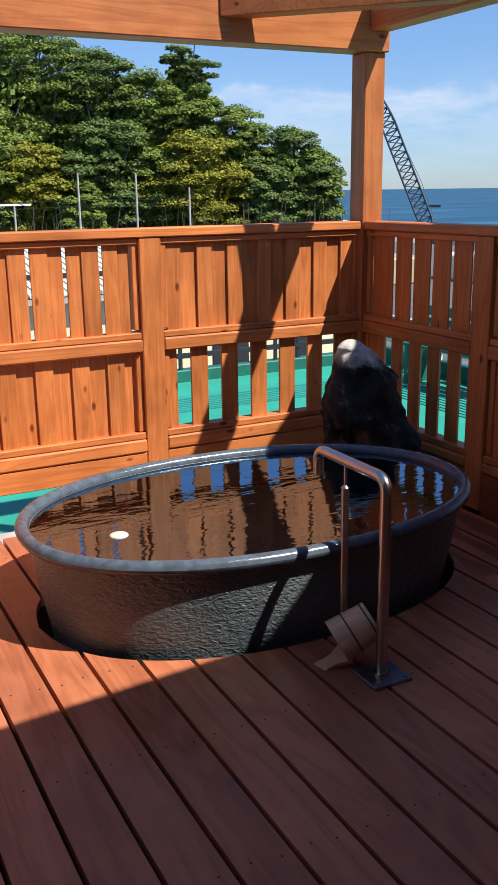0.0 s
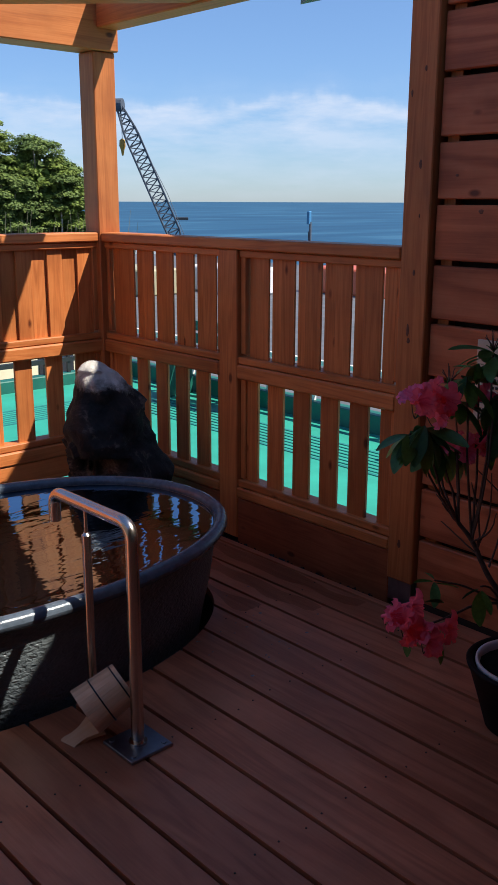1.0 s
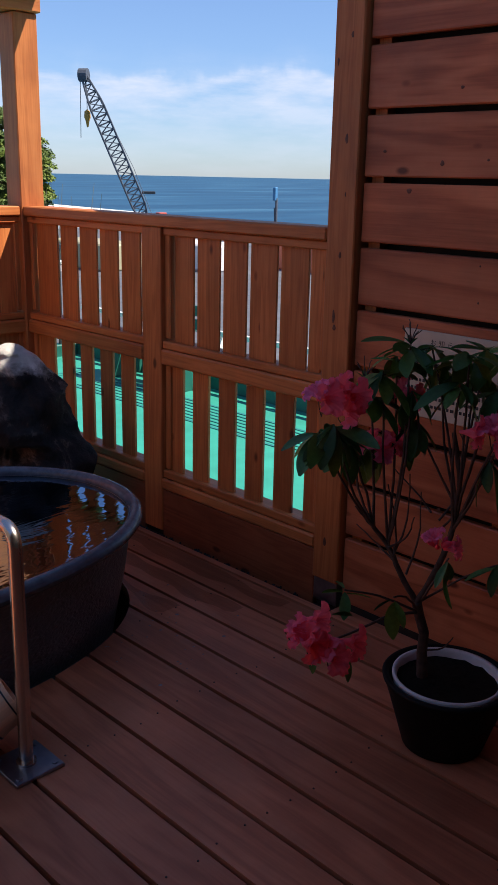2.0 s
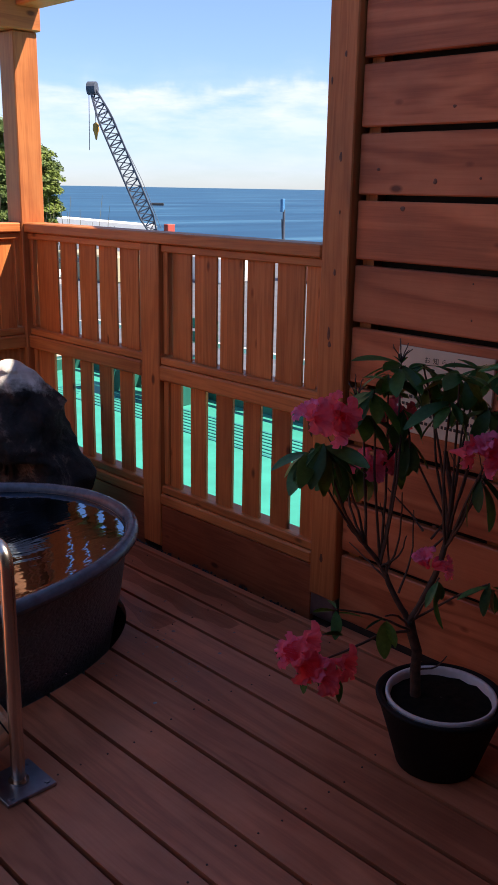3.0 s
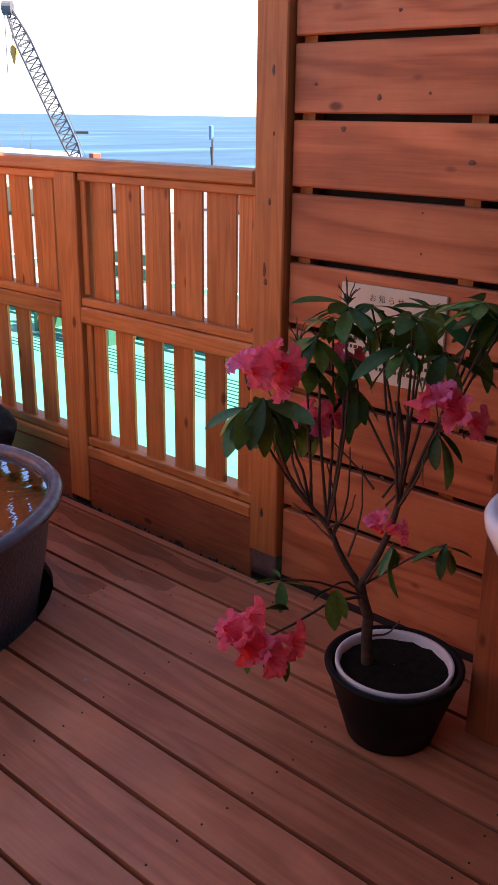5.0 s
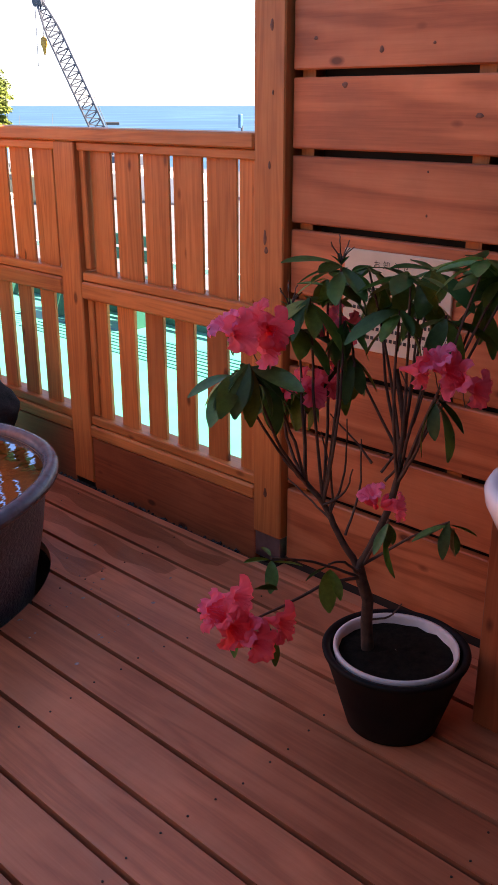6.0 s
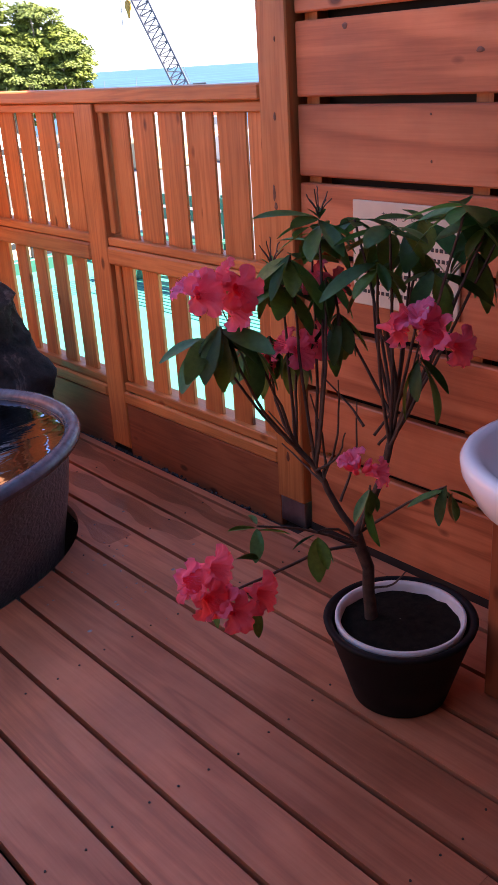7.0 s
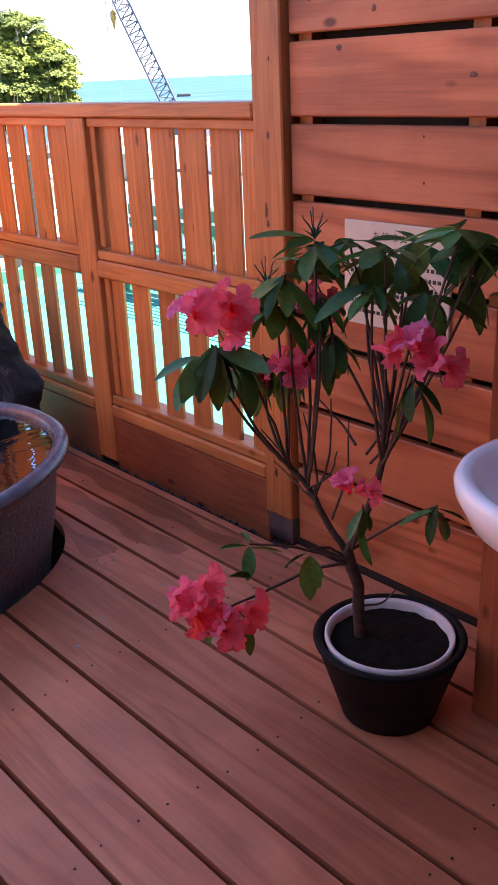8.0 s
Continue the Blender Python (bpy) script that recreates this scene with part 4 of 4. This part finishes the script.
# flower heads: sideways, height, depth, blossoms, spread
HEADS = [(-0.290, 0.962, -0.25, 2, 0.026), (-0.232, 0.965, -0.20, 3, 0.030), (-0.240, 0.925, -0.20, 1, 0.010), (0.040, 0.890, -0.21, 1, 0.012), (0.095, 0.890, -0.21, 2, 0.022),
         (0.146, 0.860, -0.22, 2, 0.024), (-0.333, 0.450, -0.35, 1, 0.014), (-0.290, 0.468, -0.33, 1, 0.014), (-0.295, 0.432, -0.37, 2, 0.020), (-0.245, 0.398, -0.37, 2, 0.022),
         (-0.206, 0.424, -0.34, 1, 0.014), (-0.087, 0.920, 0.00, 2, 0.022), (-0.154, 0.785, 0.00, 2, 0.022), (-0.113, 0.797, 0.00, 1, 0.012), (-0.231, 0.762, 0.00, 1, 0.012)]
for s, z, d, count, spread in HEADS:
    c = spot(s, z, d)
    for k in range(count):
        a, u = 2.4 * k + rng.uniform(-0.3, 0.3), 1 - 1.5 * (k + 0.5) / count
        way = (SIDE * (math.cos(a) * math.sqrt(max(0, 1 - u * u))) + Vector((0, 0, 1)) * (math.sin(a) * math.sqrt(max(0, 1 - u * u)) + 0.15) - VIEW * (0.35 + 0.65 * u)).normalized()
        turn = way.to_track_quat("Z", "Y").to_matrix().to_4x4()
        at = c + way * spread * 0.6
        hang("blossom", BLOSSOMS[rng.randrange(3)], at - way * 0.030, turn, rng.uniform(1.02, 1.20))
        branch([c + VIEW * 0.02 - Vector((0, 0, 0.045)), at - way * 0.030], 0.0012, 0.0012)
# a half-open head with buds
c = spot(-0.012, 0.622, -0.25)
for k in range(7):
    a = 6.283 * k / 7
    way = Vector((math.cos(a) * 0.8, math.sin(a) * 0.8, 0.55 + 0.2 * (k % 2))).normalized()
    hang("bud", BUD, c + way * 0.012, way.to_track_quat("Z", "Y").to_matrix().to_4x4(), 1.0 if k % 2 else 0.8, "closed pink bud")
for way in (SIDE * 0.9 - VIEW * 0.3 + Vector((0, 0, 0.25)), SIDE * -0.35 - VIEW * 0.2 + Vector((0, 0, 0.9))):
    hang("blossom", BLOSSOMS[1], c + way.normalized() * 0.012, way.to_track_quat("Z", "Y").to_matrix().to_4x4(), 0.8)
branch([spot(-0.022, 0.37, -0.058), spot(-0.10, 0.385, -0.12), spot(-0.19, 0.405, -0.25), spot(-0.265, 0.41, -0.335)], 0.0042, 0.0022)
for s, z, d, k in ((-0.215, 0.385, -0.33, 0), (-0.275, 0.395, -0.32, 1), (-0.25, 0.45, -0.27, 2)):
    w = (SIDE * (0.4 if k != 1 else -0.3) + Vector((0, 0, -0.75 if k < 2 else 0.4)) - VIEW * 0.3).normalized()
    hang("leaf", LEAVES[1], spot(s, z, d), aim(w), 0.6)
ob = hang("leaf", leaf_mesh(0.08, 0.02, 0.5, 0.5), spot(0.165, 0.515, -0.10), aim((-0.3, 0.1, -0.95)), 0.8, "dry yellow leaf")
ob.data.materials[0] = M_DRY

# ---- distance: sea, hill trees, poles, crane ----
def sea_material():
    m, n, l, b = nodes_of("sea_water")
    tc = n.new("ShaderNodeTexCoord")
    mp = n.new("ShaderNodeMapping")
    mp.inputs["Rotation"].default_value = (0, 0, radians(38))
    mp.inputs["Scale"].default_value = (0.010, 0.045, 1.0)
    l.new(tc.outputs["Object"], mp.inputs[0])
    a = noise_node(n, l, mp.outputs[0], 1.0, 7.0, 0.65, 0.3)
    col = ramp_node(n, l, a.outputs["Fac"], [(0.32, (0.012, 0.052, 0.112)), (0.55, (0.022, 0.085, 0.160)), (0.72, (0.07, 0.18, 0.27))])
    l.new(col.outputs[0], b.inputs["Base Color"])
    b.inputs["Roughness"].default_value = 0.55
    b.inputs["Specular IOR Level"].default_value = 0.2
    return m


bm = bmesh.new()
bm.faces.new([bm.verts.new(p) for p in ((-4800, -4800, -6), (4800, -4800, -6), (4800, 4800, -6), (-4800, 4800, -6))])
tagged(part("water_sea", bm, sea_material()), "blue open sea up to the horizon", "sea", kind="structure")


def crown_material(name, dark, mid, light):
    m, n, l, b = nodes_of(name)
    g = n.new("ShaderNodeNewGeometry")
    tc = n.new("ShaderNodeTexCoord")
    a = noise_node(n, l, tc.outputs["Object"], 0.35, 4.0, 0.6)
    s = n.new("ShaderNodeMath")
    s.operation = "MULTIPLY_ADD"
    s.inputs[1].default_value = 0.45
    l.new(g.outputs["Random Per Island"], s.inputs[0])
    l.new(a.outputs["Fac"], s.inputs[2])
    col = ramp_node(n, l, s.outputs[0], [(0.40, dark), (0.72, mid), (1.0, light)])
    l.new(col.outputs[0], b.inputs["Base Color"])
    b.inputs["Roughness"].default_value = 0.6
    b.inputs["Specular IOR Level"].default_value = 0.25
    return m


GREENS = [crown_material("crown_green", (0.085, 0.125, 0.024), (0.145, 0.200, 0.036), (0.20, 0.260, 0.050)),
          crown_material("crown_yellow", (0.13, 0.130, 0.014), (0.21, 0.210, 0.022), (0.27, 0.262, 0.032)),
          crown_material("crown_dark", (0.055, 0.092, 0.026), (0.105, 0.155, 0.038), (0.155, 0.205, 0.050))]
M_TRUNK = plain("tree_bark", (0.16, 0.14, 0.115), 0.9, 0.0, 3.0, 0.4)
M_TWIGGY = plain("bare_twigs", (0.20, 0.18, 0.12), 0.9, 0.0, 3.0, 0.3)


def tree(x, y, z0, height, rx, kind, seed, clumps=80, flat=0.5):
    """A trunk with limbs, and a crown of leaf pads, each of many small leaves."""
    rnd = random.Random(seed)
    t = empty("tree", ("tall leafy green hillside tree", "yellow-green spreading hillside tree", "dark green dense hillside tree")[kind], "tree", "hillside trees", at=(0, 0, 0))
    bm = bmesh.new()
    zc, rz = z0 + height * 0.60, height * 0.42
    tube(bm, [(x, y, z0), (x + 0.15, y, z0 + height * 0.3), (x - 0.1, y, zc)], 0.26, 7, 0.12)
    pads = []
    for k in range(clumps):
        a, u = rnd.uniform(0, 6.283), rnd.uniform(-0.75, 1.0)
        rad = math.sqrt(max(0.0, 1 - u * u)) * rnd.uniform(0.62, 1.05) * (1 + 0.25 * noise.noise(Vector((a, u * 2, seed))))
        pads.append(Vector((x + rx * rad * math.cos(a), y + rx * 0.8 * rad * math.sin(a), zc + rz * u * rnd.uniform(0.85, 1.05))))
    for p in pads[:14]:
        q = Vector((x, y, z0 + height * rnd.uniform(0.25, 0.5)))
        tube(bm, [q, q.lerp(p, 0.5) + Vector((0, 0, 0.3)), p], 0.10, 5, 0.03, False)
    part("trunk", bm, M_TRUNK, t, "pale bare limbs")
    verts, faces = [], []
    for p in pads:
        pr = rx * rnd.uniform(0.24, 0.40)
        for _ in range(460):
            a, rr = rnd.uniform(0, 6.283), pr * math.sqrt(rnd.random())
            c = p + Vector((rr * math.cos(a), rr * math.sin(a), pr * flat * (1 - (rr / pr) ** 2) * rnd.uniform(-0.2, 1.0) + rnd.uniform(-0.12, 0.12)))
            n = Vector((rnd.gauss(0, 0.42) + 0.6 * math.cos(a) * rr / pr, rnd.gauss(0, 0.42) + 0.6 * math.sin(a) * rr / pr, 1.0)).normalized()
            u = n.orthogonal().normalized()
            u.rotate(Matrix.Rotation(rnd.uniform(0, 6.28), 3, n))
            w = n.cross(u)
            s = rnd.uniform(0.045, 0.085)
            i = len(verts)
            verts += [c - u * s * 1.4, c + w * s * 0.8, c + u * s * 1.4, c - w * s * 0.8]
            faces.append((i, i + 1, i + 2, i + 3))
    me = bpy.data.meshes.new("crown")
    me.from_pydata(verts, [], faces)
    me.materials.append(GREENS[kind])
    ob = new("crown", me)
    ob.parent = t
    # leaves and twig ends deep inside the crown
    verts, faces = [], []
    for _ in range(1600):
        d = Vector((rnd.gauss(0, 1), rnd.gauss(0, 1), rnd.gauss(0, 1))).normalized() * 0.74 * rnd.random() ** 0.45
        c = Vector((x + d.x * rx, y + d.y * rx * 0.8, zc + d.z * rz))
        n = Vector((rnd.gauss(0, 0.8), rnd.gauss(0, 0.8), 0.7)).normalized()
        u = n.orthogonal().normalized()
        u.rotate(Matrix.Rotation(rnd.uniform(0, 6.28), 3, n))
        w = n.cross(u)
        s = rnd.uniform(0.12, 0.24)
        i = len(verts)
        verts += [c - u * s * 1.4, c + w * s * 0.8, c + u * s * 1.4, c - w * s * 0.8]
        faces.append((i, i + 1, i + 2, i + 3))
    me = bpy.data.meshes.new("inner_foliage")
    me.from_pydata(verts, [], faces)
    me.materials.append(GREENS[kind])
    ob = new("inner_foliage", me)
    ob.parent = t


G0 = -3.2
for i, (x, y, h, rx, kind) in enumerate([
        (14.0, 60.0, 14.0, 3.6, 0), (10.0, 61.0, 14.5, 4.0, 2), (17.8, 61.0, 14.2, 3.4, 0), (21.0, 60.0, 13.2, 3.0, 2), (23.6, 58.5, 11.8, 2.9, 0), (26.4, 57.5, 10.6, 2.7, 0),
        (28.6, 55.5, 9.3, 2.3, 0), (31.6, 53.2, 8.1, 2.6, 2), (32.6, 52.6, 7.0, 1.9, 0), (24.6, 53.6, 7.6, 3.2, 1), (15.0, 55.5, 7.0, 2.7, 1), (19.6, 55.0, 8.6, 2.6, 2),
        (12.0, 56.0, 9.0, 3.0, 0), (28.8, 52.8, 6.3, 1.8, 2), (22.2, 54.0, 6.6, 2.0, 0), (17.2, 53.8, 5.2, 1.6, 0), (6.0, 60.0, 13.0, 4.0, 0), (30.2, 53.6, 7.4, 1.9, 0),
        (12.5, 66.0, 16.0, 4.2, 2), (17.0, 66.0, 15.5, 4.0, 2), (21.0, 65.0, 14.0, 3.6, 0), (8.0, 67.0, 16.0, 4.4, 0), (25.5, 62.0, 11.2, 2.8, 2)]):
    tree(x - (0.65 if x > 30 else 0.5), y + (0.3 if x > 30 else 0.1), G0, h, rx, kind, 40 + i)
# one taller conifer-like top above the crowns
tree(26.4, 60.0, 2.0, 9.2, 2.0, 2, 90, clumps=36, flat=0.15)
# bare brush under the trees
bm = bmesh.new()
rng = random.Random(3)
for k in range(150):
    x = rng.uniform(9, 33.6)
    y = 61.5 - x * 0.33 + rng.uniform(-2.2, 0.2) - (2.6 if x > 25 else 3.4)
    p = Vector((x, y, G0))
    q = p + Vector((rng.uniform(-0.9, 0.9), rng.uniform(-0.5, 0.5), rng.uniform(1.8, 4.2)))
    tube(bm, [p, p.lerp(q, 0.5) + Vector((rng.uniform(-0.2, 0.2), 0, 0)), q], 0.028, 3, 0.010, False)
tagged(part("brush", bm, M_TWIGGY), "bare pale brush at the foot of the trees", "brush", kind="stuff")
bm = bmesh.new()
bmesh.ops.create_icosphere(bm, subdivisions=4, radius=1.0)
for v in bm.verts:
    v.co = Vector((12 + v.co.x * 24, 76 + v.co.y * 18 - (v.co.x * 7), -4.0 + max(-0.05, v.co.z) * 4.5 + noise.noise(v.co * 3) * 0.5))
tagged(part("ground_hill", bm, plain("leaf_litter", (0.045, 0.055, 0.022), 0.95, 0.0, 0.8, 0.6), None, "", True), "dark wooded hill behind the trees", "hill", kind="structure")


def pole(x, y, top, label, arm=0.0):
    p = empty("street_pole", label, "pole", "poles by the trees")
    bm = bmesh.new()
    tube(bm, [(x, y, -3.1), (x, y, top)], 0.075, 8, 0.05)
    part("shaft", bm, M_CONCRETE, p)
    if arm:
        slab("crossarm", x - arm, x + arm, y - 0.05, y + 0.05, top - 0.10, top, M_WHITE, p, "", 0.0)
    elif "lamp" in label:
        slab("lamp_head", x - 0.16, x + 0.16, y - 0.12, y + 0.12, top - 0.02, top + 0.22, M_WHITE, p, "", 0.03)
    return p


pole(15.43, 50.09, 2.45, "slim grey concrete pole before the trees")
pole(18.37, 49.09, 2.42, "slim grey concrete pole before the trees")
pole(21.04, 48.00, 1.62, "slim grey concrete pole before the trees")
pole(31.5, 52.0, 1.55, "grey lamp pole before the trees")
pole(12.12, 50.99, 0.88, "white pole with a crossarm", 0.9)
bm = bmesh.new()
for z in (1.05, 0.72):
    tube(bm, [(8.6, 52.3, z), (12.12, 50.99, z - 0.12), (15.43, 50.09, z), (18.37, 49.09, z - 0.05), (21.04, 48.0, z)], 0.018, 4)
tagged(part("overhead_cable", bm, M_DARKMETAL), "thin dark cables between the poles", "cable")

# low cream building with a pale ribbed roof beyond the terrace
shed = empty("low_building", "low cream building with a pale ribbed metal roof", "building")
slab("wall", -6.0, 11.0, 17.0, 17.2, -3.0, -0.35, M_CREAM, shed, "cream wall", 0.0)
for k in range(9):
    slab("window", -4.4 + 1.75 * k, -3.6 + 1.75 * k, 16.97, 17.02, -2.0, -1.35, M_DARKMETAL, shed, "dark window", 0.0)
bm = bmesh.new()
for k in range(116):
    x = -6.2 + 0.15 * k
    vs = [bm.verts.new(p) for p in ((x, 16.7, -0.36), (x + 0.11, 16.7, -0.36), (x + 0.11, 22.0, 0.45), (x, 22.0, 0.45), (x, 16.7, -0.32), (x + 0.11, 16.7, -0.32), (x + 0.11, 22.0, 0.49), (x, 22.0, 0.49))]
    for q in ((4, 5, 6, 7), (0, 4, 7, 3), (1, 2, 6, 5), (0, 1, 5, 4)):
        bm.faces.new([vs[i] for i in q])
part("roof", bm, plain("pale_roof", (0.62, 0.70, 0.62), 0.5, 0.0, 3.0, 0.1), shed, "pale green ribbed roof")
slab("roof_deck", -6.2, 11.2, 16.7, 22.0, -0.5, -0.40, M_CONCRETE, shed, "", 0.0)

# crane
M_CRANE = plain("crane_paint", (0.08, 0.092, 0.115), 0.6, 0.1, 6.0, 0.25)
crane = empty("crane", "tall lattice boom crane by the harbour", "crane")
foot, top = Vector((63.06, 79.78, -4.0)), Vector((58.04, 83.46, 10.72))
ax = (top - foot).normalized()
sx = ax.cross(Vector((0.6, 0.8, 0))).normalized()
sy = ax.cross(sx)
bm = bmesh.new()


def chord(i, t):
    w = 0.72 * min(1.0, 0.35 + 4.2 * t, 0.40 + 3.4 * (1 - t))
    return foot.lerp(top, t) + sx * (w if i in (0, 1) else -w) + sy * (w if i in (0, 3) else -w)


NS = 20
for i in range(4):
    for k in range(NS):
        tube(bm, [chord(i, k / NS), chord(i, (k + 1) / NS)], 0.11, 5, None, False)
        j = (i + 1) % 4
        tube(bm, [chord(i if k % 2 else j, k / NS), chord(j if k % 2 else i, (k + 1) / NS)], 0.065, 4, None, False)
        tube(bm, [chord(i, k / NS), chord(j, k / NS)], 0.06, 4, None, False)
part("boom", bm, M_CRANE, crane, "dark steel lattice boom")
bm = bmesh.new()
bmesh.ops.create_cone(bm, cap_ends=True, segments=14, radius1=0.65, radius2=0.65, depth=0.9, matrix=Matrix.Translation(top + Vector((-0.1, 0, 0.2))) @ Euler((radians(90), 0, radians(35))).to_matrix().to_4x4())
part("sheave_head", bm, M_CRANE, crane)
bm = bmesh.new()
tube(bm, [top + Vector((-0.35, 0.25, 0)), Vector((57.7, 83.9, 4.9))], 0.035, 4)
tube(bm, [top + Vector((0.1, -0.1, 0)), Vector((58.2, 83.37, 7.6))], 0.035, 4)
tube(bm, [top + Vector((0.3, -0.2, 0.1)), Vector((62.0, 80.7, 2.0)), Vector((63.5, 79.4, -3.0))], 0.03, 4)
part("cable", bm, M_CRANE, crane)
bm = bmesh.new()
lathe(bm, [(0.05, 0.75), (0.30, 0.55), (0.34, 0.0), (0.20, -0.35), (0.10, -0.9), (0.02, -1.0)], (58.2, 83.37, 6.9), 12)
part("hook_block", bm, plain("hook_paint", (0.50, 0.26, 0.04), 0.5), crane, "orange hook block", True)
slab("machine_house", 62.0, 66.0, 77.5, 80.4, -6.0, -3.6, M_CRANE, crane, "", 0.1)

quay = empty("quay", "long pale concrete quay by the sea", "quay", kind="structure")
bm = bmesh.new()
box(bm, -1.0, 10.5, -0.2, 5.0, -6.8, -2.30, 0.05)
bmesh.ops.transform(bm, matrix=pose(60.5, 92.9, 0, 0, 4.2, -35.5), verts=bm.verts)
part("wall", bm, M_WHITE, quay)
tagged(slab("container", 63.75, 64.75, 78.6, 79.3, -6.0, -2.48, plain("red_paint", (0.50, 0.08, 0.05), 0.5), None, "", 0.05), "small red container by the crane", "container")
barge = empty("barge", "dark low barge far out on the sea", "barge")
bm = bmesh.new()
box(bm, -2.6, 2.6, -1.2, 1.2, -6.2, -5.0, 0.2)
bmesh.ops.transform(bm, matrix=pose(231, 291.8, 0, 0, 0, -40), verts=bm.verts)
part("hull", bm, M_DARKMETAL, barge)
rig = empty("pile_mast", "slim blue and grey mast near the shore", "mast")
bm = bmesh.new()
tube(bm, [(44.56, 42.97, -6.0), (44.56, 42.97, 0.1)], 0.10, 8, 0.08)
tube(bm, [(44.68, 42.9, -6.0), (44.46, 43.05, -0.5)], 0.05, 6, 0.04)
part("mast", bm, M_CRANE, rig)
slab("mast_head", 44.38, 44.62, 42.92, 43.16, -0.05, 0.78, plain("blue_paint", (0.06, 0.22, 0.42), 0.5), rig, "blue head", 0.03)
# far yard with parked plant, seen through the fence slits
for k, (x, y, c) in enumerate(((34, 28, (0.55, 0.12, 0.06)), (30, 33, (0.75, 0.73, 0.70)), (38, 24, (0.10, 0.16, 0.32)), (26, 36, (0.40, 0.36, 0.22)), (42, 20, (0.75, 0.73, 0.70)))):
    tagged(slab("container", x, x + 2.4, y, y + 5.0, -3.0, -1.75, plain("container_paint", c, 0.5, 0.0, 1.0, 0.15), None, "", 0.08), "steel container standing in the yard", "container", "yard containers")

# ---- deck planks round the bath ----
deck = empty("floor_deck", "red-brown wooden deck planks with open joints", "floor", kind="structure")
HA, HB = TA - 0.025, TB - 0.025


def hole(x):
    """Half the opening for the bath at x, or nothing beside it."""
    u = abs(x - TUB[0]) / HA
    return HB * (1 - u ** TP) ** (1 / TP) if u < 1 else None


def plank(outline):
    bm = bmesh.new()
    top = [bm.verts.new((x, y, 0.0)) for x, y in outline]
    low_v = [bm.verts.new((x, y, -0.032)) for x, y in outline]
    bm.faces.new(top)
    for i in range(len(top)):
        j = (i + 1) % len(top)
        bm.faces.new((top[i], low_v[i], low_v[j], top[j]))
    return part("plank", bm, M_DECK, deck)


DECK_Y0, DECK_Y1, DECK_X1 = -1.2, 4.17, 2.843
for i in range(-13, 15):
    x0, x1 = 0.715 + 0.1495 * i + 0.0070, min(0.715 + 0.1495 * (i + 1) - 0.0070, DECK_X1)
    if x1 - x0 < 0.02:
        continue
    joint = 1.02 + 0.55 * ((i * 7) % 5) / 5
    plank([(x0, DECK_Y0), (x1, DECK_Y0), (x1, joint - 0.0008), (x0, joint - 0.0008)])
    cuts = [x0 + (x1 - x0) * k / 8 for k in range(9)]
    inside = [x for x in cuts if hole(x) is not None]
    if not inside:
        plank([(x0, joint), (x1, joint), (x1, DECK_Y1), (x0, DECK_Y1)])
        continue
    front = [(x, TUB[1] - (hole(x) or 0.0)) for x in cuts]
    back = [(x, TUB[1] + (hole(x) or 0.0)) for x in cuts]
    plank([(x0, joint), (x1, joint)] + front[::-1])
    plank(back + [(x1, DECK_Y1), (x0, DECK_Y1)])
plank([(DECK_X1 + 0.002, DECK_Y0), (2.894, DECK_Y0), (2.894, 2.485), (DECK_X1 + 0.002, 2.485)])
M_SCREW = plain("screw_head", (0.05, 0.04, 0.035), 0.5, 0.5)
bm = bmesh.new()
for y in (0.55, 1.02, 1.44, 1.90, 2.40, 2.86, 3.40, 3.95):
    for i in range(-8, 14):
        for f in (0.24, 0.76):
            x = 0.715 + 0.1495 * (i + f) + random.uniform(-0.008, 0.008)
            yy = y + random.uniform(-0.012, 0.012)
            if (hole(x) or -1.0) + 0.03 < abs(yy - TUB[1]):
                bmesh.ops.create_cone(bm, cap_ends=True, segments=8, radius1=0.0028, radius2=0.0024, depth=0.002, matrix=Matrix.Translation((x, yy, 0.0008)))
part("screw_heads", bm, M_SCREW, deck, "dark screw heads in rows")
# near-black sheet: the shade beneath the planks put into its colour
bm = bmesh.new()
box(bm, -1.3, 2.99, -1.2, 4.3, -0.40, -0.36)
part("underside", bm, M_DARKGAP, deck, "near-black sheet standing in for the shade under the deck")
